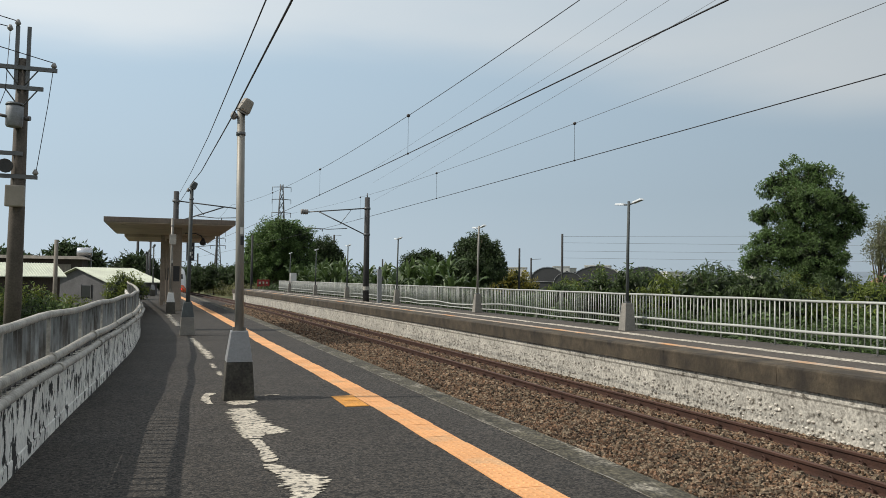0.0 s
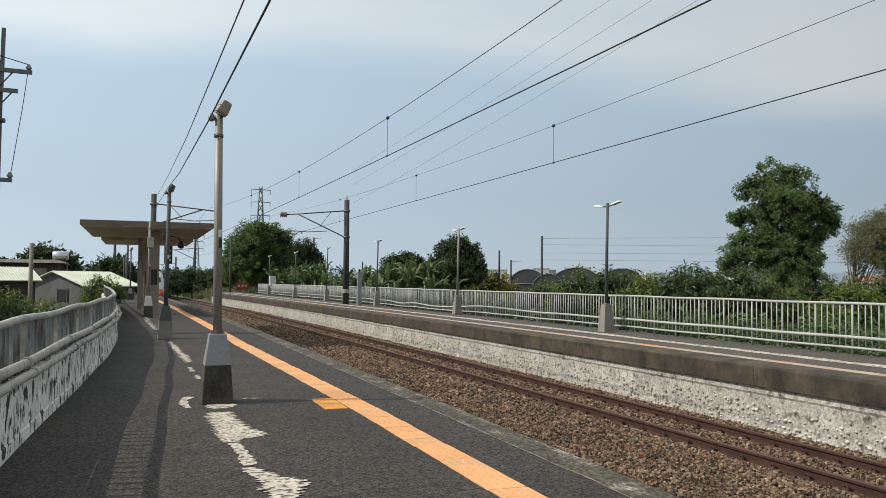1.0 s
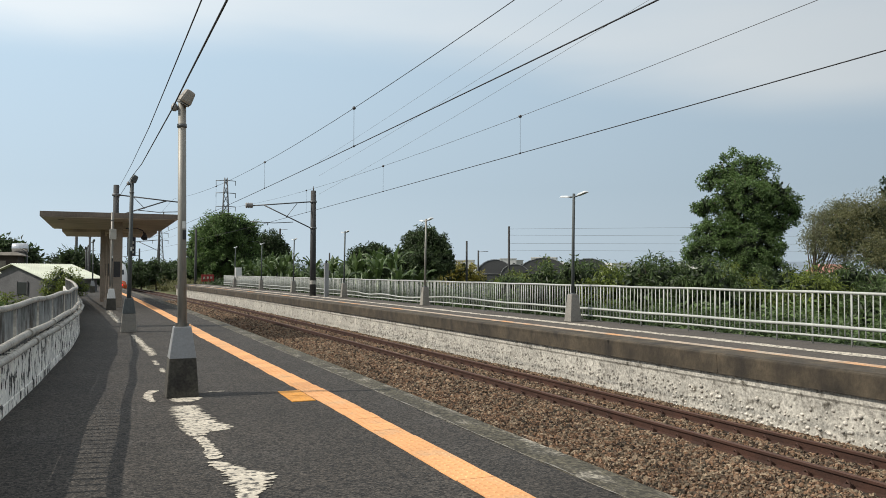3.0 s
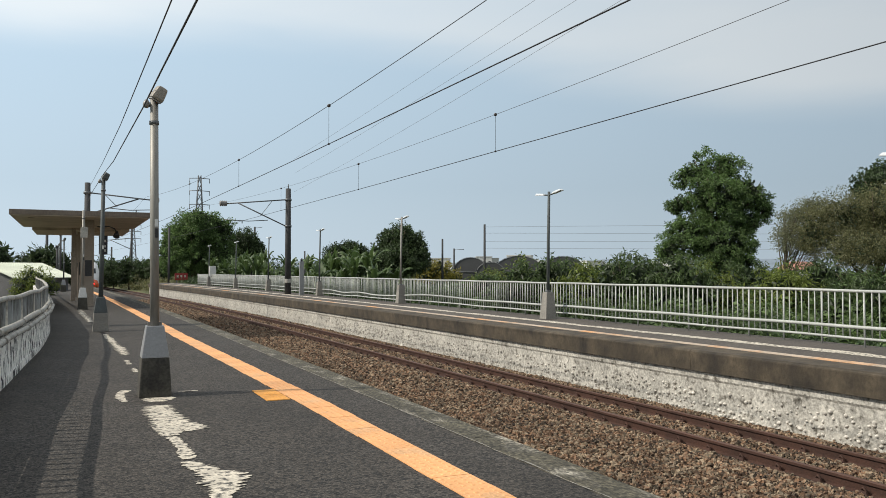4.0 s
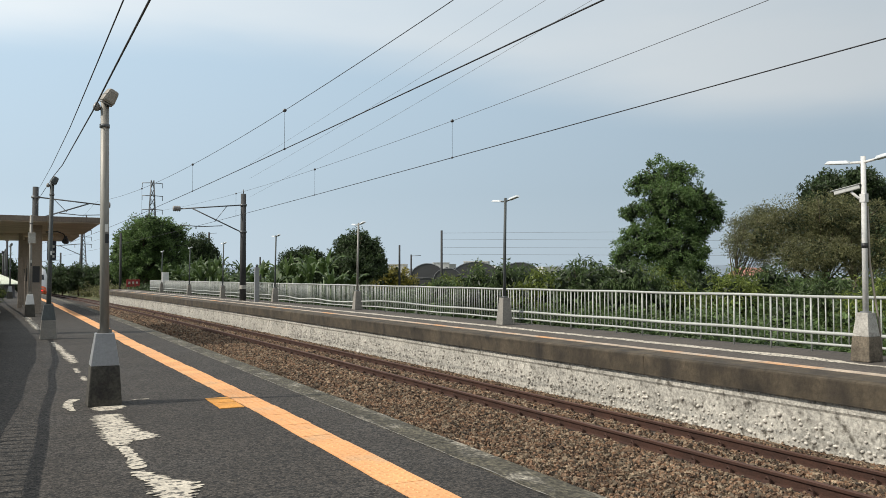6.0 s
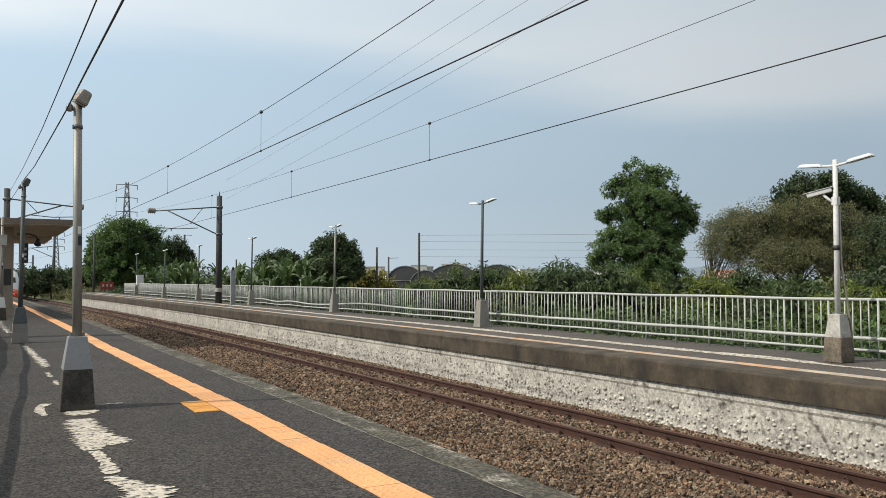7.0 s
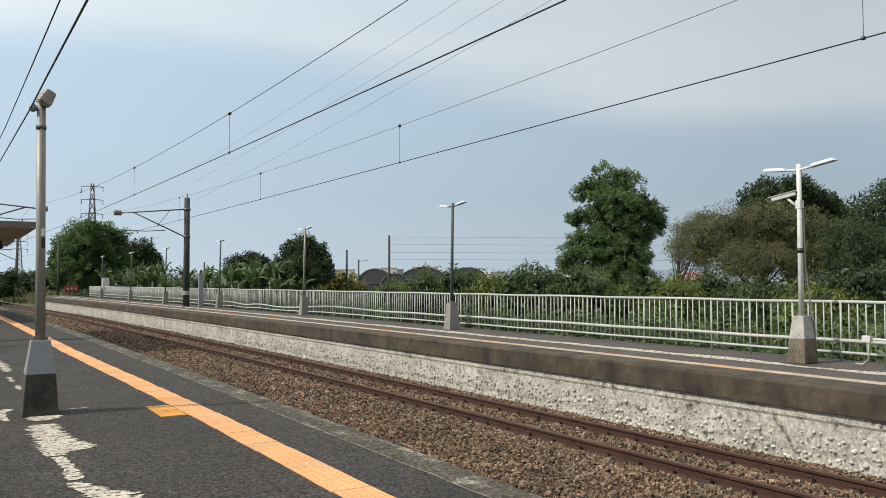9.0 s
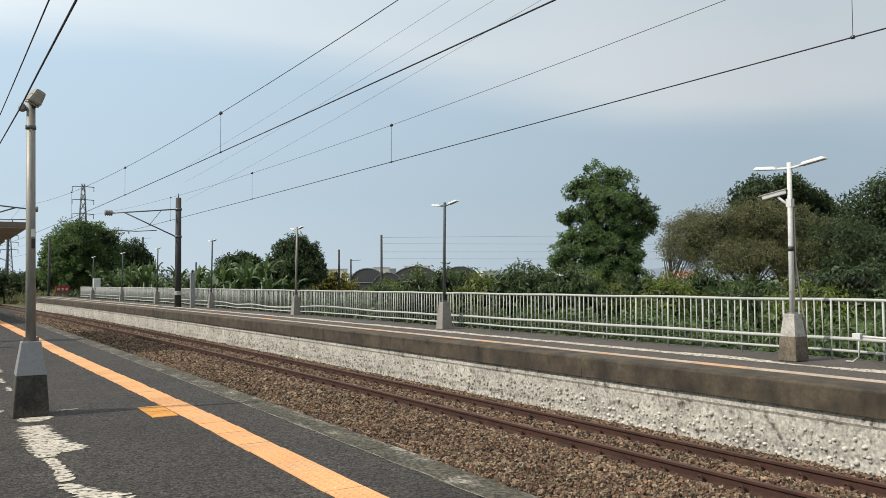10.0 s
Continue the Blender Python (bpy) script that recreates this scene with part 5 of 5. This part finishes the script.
part("switch_box", box((-0.24, -0.34, 3.02), (0.2, -0.18, 3.55), 0.03), M_LAMPHEAD, up, "grey switch box")
part("service_drum", tube([(-0.26, -0.2, 4.02), (-0.26, -0.34, 4.02)], 0.17, 12), M_MASTCONC, up)
part("fuse_lead", tube([(-0.5, -0.2, 6.0), (-0.58, -0.3, 5.4), (-0.72, -0.3, 4.8)], 0.03, 6), M_BLACK, up)
part("jumper_wire", tube([(0.72, -0.16, 6.65), (0.62, -0.18, 5.6), (0.42, -0.18, 3.95)], 0.009, 5), M_WIRE, up)
part("jumper_wire", tube([(-0.3, -0.16, 7.4), (-0.34, -0.2, 5.9), (-0.5, -0.3, 5.3)], 0.009, 5), M_WIRE, up)
part("jumper_wire", tube([(-0.8, -0.16, 6.6), (-0.86, -0.2, 5.4), (-0.7, -0.2, 3.9)], 0.009, 5), M_WIRE, up)
for ax, az, bx, bz in ((0.72, 6.68, -9, 8.9), (-0.13, 7.66, -8, 9.2), (-0.6, 3.9, -9, 5.2), (-0.7, 4.4, -9, 5.8), (-0.3, 7.5, -8, 8.6)):
    wire("service_wire", [(-3.37 + ax, 22.6, az), (-3.37 + (ax + bx) / 2, 20.5, (az + bz) / 2 - 0.35), (-3.37 + bx, 18.0, bz)], 0.012, M_WIRE, "dark service wire from the utility pole", "service wires")

# dark posts past the canopy
for x, y, h in ((-0.75, 66, 3.9), (-1.1, 74, 3.2)):
    m = thing("signal_post", (x, y, 0), "thin dark post past the canopy", "post")
    part("shaft", tube([(0, 0, -0.05), (0, 0, h)], 0.07, 8), M_MASTCONC, m)
    part("top_plate", box((-0.12, -0.05, h), (0.12, 0.05, h + 0.2), 0.01), M_BLACK, m)


# ---- the departing train ----
M_TRAINGREY = material("train_grey", (0.42, 0.41, 0.38), 0.4, spread=0.08, scale=1.0, fine=12, coat=0.2)
M_TRAINWHITE = material("train_white", (0.66, 0.66, 0.66), 0.35, spread=0.06, scale=1.0, fine=12, coat=0.3)
M_TRAINORANGE = material("train_orange", (0.66, 0.13, 0.045), 0.4, spread=0.08, scale=1.0, fine=12, coat=0.2)
M_TRAINRED = material("train_red_line", (0.45, 0.03, 0.025), 0.4, spread=0.08)
M_UNDER = material("train_underframe", (0.035, 0.03, 0.028), 0.8, spread=0.3)
M_TAIL = bpy.data.materials.new("tail_light")
M_TAIL.use_nodes = True
M_TAIL.node_tree.nodes["Principled BSDF"].inputs["Base Color"].default_value = (0.6, 0.01, 0.01, 1)
M_TAIL.node_tree.nodes["Principled BSDF"].inputs["Emission Color"].default_value = (1.0, 0.03, 0.02, 1)
M_TAIL.node_tree.nodes["Principled BSDF"].inputs["Emission Strength"].default_value = 2.5


def hull(rings, mats):
    """Lofts sections (y, low, top, half width) with rounded shoulders; every piece gets its material by height."""
    bm = bmesh.new()
    rows = []
    for y, low, top, hw in rings:
        prof = [(-hw * 0.96, low), (-hw, low + (top - low) * 0.18), (-hw, low + (top - low) * 0.45), (-hw * 0.99, low + (top - low) * 0.70), (-hw * 0.90, low + (top - low) * 0.88), (-hw * 0.62, low + (top - low) * 0.97), (0, top)]
        prof += [(-x, z) for x, z in reversed(prof[:-1])]
        rows.append([bm.verts.new((x, y, z)) for x, z in prof])
    for j, (a, b) in enumerate(zip(rows, rows[1:])):
        for k in range(len(a) - 1):
            f = bm.faces.new((a[k], a[k + 1], b[k + 1], b[k]))
            f.smooth = True
            f.material_index = mats[j] if j < len(mats) else 0
        bm.faces.new((a[-1], a[0], b[0], b[-1]))
    bm.faces.new(rows[0])
    bm.faces.new(list(reversed(rows[-1])))
    bm.faces.ensure_lookup_table()
    return bm


TRAIN_Y = 104.0
loco = thing("locomotive", pose(cx(NEAR_TRACK, TRAIN_Y), TRAIN_Y, RAIL_Z, 0, 0, math.degrees(2 * BEND * (TRAIN_Y + 8))), "orange and white express locomotive with red tail lamps", "train", "departing train")
part("body", hull([(0.0, 0.45, 1.15, 1.05), (0.06, 0.36, 1.36, 1.25), (0.30, 0.32, 1.95, 1.36), (0.62, 0.32, 2.60, 1.41), (1.0, 0.32, 3.1, 1.43), (1.6, 0.32, 3.42, 1.44), (2.4, 0.32, 3.62, 1.44), (17.0, 0.32, 3.66, 1.44)], [2, 1, 1, 1, 1, 0, 0]),
     [M_TRAINGREY, M_TRAINWHITE, M_TRAINORANGE], loco)
part("nose_panel", hull([(-0.03, 0.5, 1.02, 1.0), (0.02, 0.42, 1.12, 1.22), (0.25, 0.40, 1.16, 1.385)], [0, 0]), M_TRAINORANGE, loco, "orange lower nose")
for s in (-1, 1):
    bm = box((-0.48, -0.015, -0.33), (0.48, 0.015, 0.33), 0.012)
    bm.transform(pose(s * 0.53, 0.50, 2.34, -27, 0, s * 4))
    w = part("windscreen", bm, M_GLASSDARK, loco, "dark windscreen pane")
    bm = box((-0.03, -0.03, 0), (0.02, 0.0, 0.5))
    bm.transform(pose(s * 0.35, 0.62, 2.5, -30, s * 25, 0))
    part("wiper", bm, M_BLACK, w)
    lampu = part("lamp_cluster", tube([(s * 0.72, -0.09, 0.82), (s * 0.72, 0.02, 0.82)], 0.17, 14), M_BLACK, loco)
    part("tail_light", tube([(s * 0.80, -0.105, 0.82), (s * 0.80, -0.09, 0.82)], 0.085, 12), M_TAIL, lampu, "lit red tail lamp")
    part("side_band", box((s * 1.445 - 0.008, 2.2, 1.55), (s * 1.445 + 0.008, 16.9, 2.45)), M_TRAINORANGE, loco, "orange side band")
    part("side_line", box((s * 1.447 - 0.008, 1.4, 1.42), (s * 1.447 + 0.008, 16.9, 1.50)), M_TRAINRED, loco)
    part("side_line", box((s * 1.44 - 0.008, 1.0, 0.62), (s * 1.44 + 0.012, 16.9, 0.72)), M_TRAINRED, loco)
    part("cab_door", box((s * 1.45 - 0.008, 2.4, 0.75), (s * 1.45 + 0.012, 3.1, 2.75), 0.004), M_TRAINGREY, loco)
    part("cab_window", box((s * 1.45 - 0.008, 1.75, 1.9), (s * 1.45 + 0.01, 2.25, 2.6), 0.004), M_GLASSDARK, loco)
    for yy in (4.2, 8.0):
        part("side_grille", box((s * 1.45 - 0.008, yy, 2.2), (s * 1.45 + 0.014, yy + 0.4, 2.8), 0.004), M_BLACK, loco)
bm = box((-0.28, -0.02, -0.12), (0.28, 0.02, 0.12), 0.01)
bm.transform(pose(0, 1.02, 2.98, -40, 0, 0))
part("headlamp", bm, M_GLASSDARK, loco, "oval headlamp glass")
part("coupler", box((-0.14, -0.28, 0.30), (0.14, 0.1, 0.56), 0.03), M_UNDER, loco)
part("underframe", box((-1.15, 0.6, 0.12), (1.15, 16.6, 0.5)), M_UNDER, loco)
for yy in (2.6, 4.8, 12.0, 14.2):
    part("axle", tube([(-0.62, yy, 0.43), (-0.53, yy, 0.43), (0.53, yy, 0.43), (0.62, yy, 0.43)], [0.43, 0.43, 0.43, 0.43], 16), M_UNDER, loco)
part("roof_box", box((-0.9, 2.6, 3.5), (0.9, 5.0, 3.95), 0.02), M_UNDER, loco, "dark roof equipment box")
part("roof_box", box((-0.8, 5.2, 3.55), (0.8, 6.4, 3.98), 0.02), M_CANOPY, loco, "brown roof equipment box")
pan = part("pantograph", tube([(-0.5, 7.4, 3.7), (-0.45, 8.4, 4.25), (-0.45, 7.6, 4.75), (0.45, 7.6, 4.75), (0.45, 8.4, 4.25), (0.5, 7.4, 3.7)], 0.03, 6), M_BLACK, loco)
part("contact_strip", tube([(-0.85, 7.6, 4.70), (-0.6, 7.6, 4.80), (0.6, 7.6, 4.80), (0.85, 7.6, 4.70)], 0.03, 6), M_BLACK, pan)
for i in range(3):
    y0 = TRAIN_Y + 17.6 + i * 20.6
    c = thing("coach", pose(cx(NEAR_TRACK, y0), y0, RAIL_Z, 0, 0, math.degrees(2 * BEND * (y0 + 10))), "grey coach with an orange window band", "train", "departing train")
    part("body", hull([(0, 0.35, 3.55, 1.40), (0.15, 0.32, 3.62, 1.44), (19.9, 0.32, 3.62, 1.44), (20.05, 0.35, 3.55, 1.40)], [0, 0, 0]), M_TRAINGREY, c)
    for s in (-1, 1):
        part("side_band", box((s * 1.445 - 0.008, 0.4, 1.55), (s * 1.445 + 0.008, 19.6, 2.55)), M_TRAINORANGE, c, "orange side band")
        for k in range(10):
            part("window", box((s * 1.452 - 0.008, 1.6 + k * 1.75, 1.75), (s * 1.452 + 0.01, 2.75 + k * 1.75, 2.4)), M_GLASSDARK, c)
    part("underframe", box((-1.15, 0.6, 0.12), (1.15, 19.4, 0.5)), M_UNDER, c)

# ---- distance behind the far platform ----
M_NET = material("dark_shade_net", (0.062, 0.064, 0.066), 0.8, spread=0.12, scale=0.8, fine=8)
M_NETPALE = material("pale_film", (0.22, 0.23, 0.24), 0.6, spread=0.1, scale=0.8)


def net_house(at, yaw, width, top, depth, label):
    t = thing("net_house", pose(at[0], at[1], G, 0, 0, yaw), label, "greenhouse", "net houses in the field")
    h = top - G
    spring = h * 0.64
    arc = [(-width / 2 * math.cos(math.pi * k / 14), spring + (h - spring) * math.sin(math.pi * k / 14)) for k in range(15)]
    prof = [(-width / 2, 0)] + arc + [(width / 2, 0)]
    bm = bmesh.new()
    rows = [[bm.verts.new((x, y, z)) for x, z in prof] for y in (0, depth)]
    for k in range(len(prof) - 1):
        bm.faces.new((rows[0][k], rows[0][k + 1], rows[1][k + 1], rows[1][k])).smooth = True
    bm.faces.new(rows[0])
    bm.faces.new(list(reversed(rows[1])))
    part("net_cover", bm, M_NET, t)
    for y in (-0.03, depth * 0.5):
        part("hoop", tube([(x * 1.01, y, z * 1.01) for x, z in prof], 0.028, 6), M_NETPALE, t, "pale tubular hoop")
    part("crossbar", tube([(-width / 2, -0.04, spring), (width / 2, -0.04, spring)], 0.03, 6), M_NETPALE, t)
    part("side_film", box((-width / 2 - 0.03, 0.1, spring), (-width / 2 + 0.0, depth, spring + 0.6)), M_NETPALE, t)
    return t


net_house((37.6, 76.2), -27, 3.6, 2.70, 14, "arched net house covered with dark shade netting")
net_house((38.9, 74.2), -27, 3.0, 2.20, 10, "arched net house covered with dark shade netting")
net_house((42.0, 73.9), -29, 5.0, 2.86, 14, "arched net house covered with dark shade netting")
net_house((51.5, 80.2), -33, 4.6, 3.00, 14, "arched net house covered with dark shade netting")
for x, y, h, r in ((27.46, 53.35, 4.74, 0.10), (30.86, 68.36, 4.25, 0.11), (36.07, 76.97, 3.65, 0.11), (22.6, 112, 7.3, 0.16), (22.2, 112, 6.4, 0.13), (22.15, 84, 3.4, 0.1), (10.4, 101, 6.4, 0.15)):
    m = thing("line_pole", (x, y, G), "thin dark pole carrying wires in the fields", "pole", "poles in the fields")
    part("shaft", tube([(0, 0, -0.1), (0, 0, h - G)], [r, r * 0.8], 8), M_MASTCONC, m)
    if abs(y - 76.97) < 0.1 or y > 110:
        part("arm", tube([(-0.02, 0, h - G - 0.15), (0.9, -0.5, h - G - 0.10)], 0.03, 6), M_STEEL, m)
for z0, z1 in ((4.55, 5.3), (4.1, 4.5), (3.5, 3.9), (3.0, 3.3)):
    wire("field_wire", [(27.46, 53.35, z0), (55, 45, z1 - 0.3), (82, 36, z1)], 0.008, M_WIRETHIN, "thin power wire across the fields", "field wires")


def pylon(at, h, w, label):
    t = thing("pylon", (at[0], at[1], G), label, "pylon")
    legs = []
    for sx, sy in ((-1, -1), (1, -1), (1, 1), (-1, 1)):
        pts = [(sx * w * (1 - s * 0.80) / 2, sy * w * (1 - s * 0.80) / 2, h * s) for s in (0, 0.5, 0.8, 1.0)]
        legs.append(pts)
        part("leg", tube(pts, 0.12, 5), M_STEEL, t)
    bm = bmesh.new()
    n = 12
    for i in range(n):
        a, b = i / n, (i + 1) / n
        for (sx, sy), (tx, ty) in (((-1, -1), (1, -1)), ((1, -1), (1, 1)), ((1, 1), (-1, 1)), ((-1, 1), (-1, -1))):
            ra, rb = w * (1 - a * 0.8) / 2, w * (1 - b * 0.8) / 2
            add_tube(bm, [(sx * ra, sy * ra, h * a), (tx * rb, ty * rb, h * b)], 0.06, 4)
            add_tube(bm, [(tx * ra, ty * ra, h * a), (sx * rb, sy * rb, h * b)], 0.06, 4)
    part("lattice", bm, M_STEEL, t)
    for z in (0.72, 0.85, 0.97):
        part("arm", tube([(-2.9, 0, h * z), (-0.5, 0, h * z + 0.12), (0.5, 0, h * z + 0.12), (2.9, 0, h * z)], 0.11, 5), M_STEEL, t)
        for x in (-2.8, 2.8):
            part("insulator", tube([(x, 0, h * z), (x, 0, h * z - 1.3)], 0.09, 5), M_STEEL, t)
    return t


pylon((33.9, 248), 30.6, 3.6, "grey lattice power pylon far behind the trees")
pylon((21.0, 330), 20.5, 3.2, "grey lattice power pylon far down the line")

undergrowth(21, 1700, 20, 150, 110, 190, -0.6, 2.6, 0.9, M_LEAFDARK, "far belt of dark trees")
undergrowth(22, 1500, 60, 190, 20, 150, -0.8, 1.3, 0.8, M_LEAF, "far belt of field trees")
undergrowth(23, 900, -60, 0, 95, 170, -0.5, 2.4, 0.8, M_LEAFDARK, "far belt of dark trees")
undergrowth(24, 700, 50, 100, -20, 40, -0.5, 3.4, 0.7, M_LEAFDARK, "far belt of dark trees")

# hill colour with the distance haze mixed in as blue-grey
M_HILLHAZE = material("haze_tinted_hills", (0.17, 0.21, 0.25), 1.0, spread=0.12, scale=0.01, fine=0.05)
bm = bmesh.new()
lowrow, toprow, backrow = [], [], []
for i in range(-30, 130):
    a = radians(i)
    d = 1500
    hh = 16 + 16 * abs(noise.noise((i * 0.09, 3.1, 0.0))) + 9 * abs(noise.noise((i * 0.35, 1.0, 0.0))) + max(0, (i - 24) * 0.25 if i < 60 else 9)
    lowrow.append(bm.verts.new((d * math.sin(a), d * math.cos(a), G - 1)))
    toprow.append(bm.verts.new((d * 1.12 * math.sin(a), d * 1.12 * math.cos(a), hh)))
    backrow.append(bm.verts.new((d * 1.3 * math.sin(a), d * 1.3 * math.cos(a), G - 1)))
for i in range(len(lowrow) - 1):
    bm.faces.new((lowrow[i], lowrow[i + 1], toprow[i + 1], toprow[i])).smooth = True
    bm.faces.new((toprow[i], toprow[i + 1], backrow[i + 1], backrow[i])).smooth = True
tagged(part("backdrop_hills", bm, M_HILLHAZE), "low hills on the horizon with haze put into their blue-grey colour", "hills", kind="structure")
M_TOWN = material("pale_town_wall", (0.50, 0.50, 0.49), 0.9, spread=0.12, scale=0.2, fine=1.0, piece=0.25)
rnd = random.Random(31)
for i in range(16):
    a, d = radians(rnd.uniform(24, 40)), rnd.uniform(420, 640)
    w, h = rnd.uniform(6, 15), rnd.uniform(5, 11)
    b = thing("town_building", pose(d * math.sin(a), d * math.cos(a), G, 0, 0, rnd.uniform(-40, 40)), "small pale building in the distant town", "building", "distant town")
    part("wall", box((-w / 2, -5, 0), (w / 2, 5, h)), M_TOWN, b)
    part("parapet", box((-w / 2 - 0.2, -5.2, h), (w / 2 + 0.2, 5.2, h + 0.5)), M_TOWN, b)
    for k in range(3):
        part("window", box((-w / 2 + (k + 0.3) * w / 3, -5.08, h * 0.5), (-w / 2 + (k + 0.75) * w / 3, -5.0, h * 0.78)), M_GLASSDARK, b)
r = thing("tiled_house", (89, 80.5, G), "house with a reddish roof between the trees", "house")
M_ROOFRED = material("faded_red_roof", (0.30, 0.15, 0.11), 0.85, spread=0.2, scale=1.0, fine=10)
part("wall", box((-1.9, -2, 0), (1.9, 2, 2.9)), M_TOWN, r)
part("roof", box((-2.2, -2.4, 2.9), (2.2, 2.4, 4.0), 0, 0.5), M_ROOFRED, r)
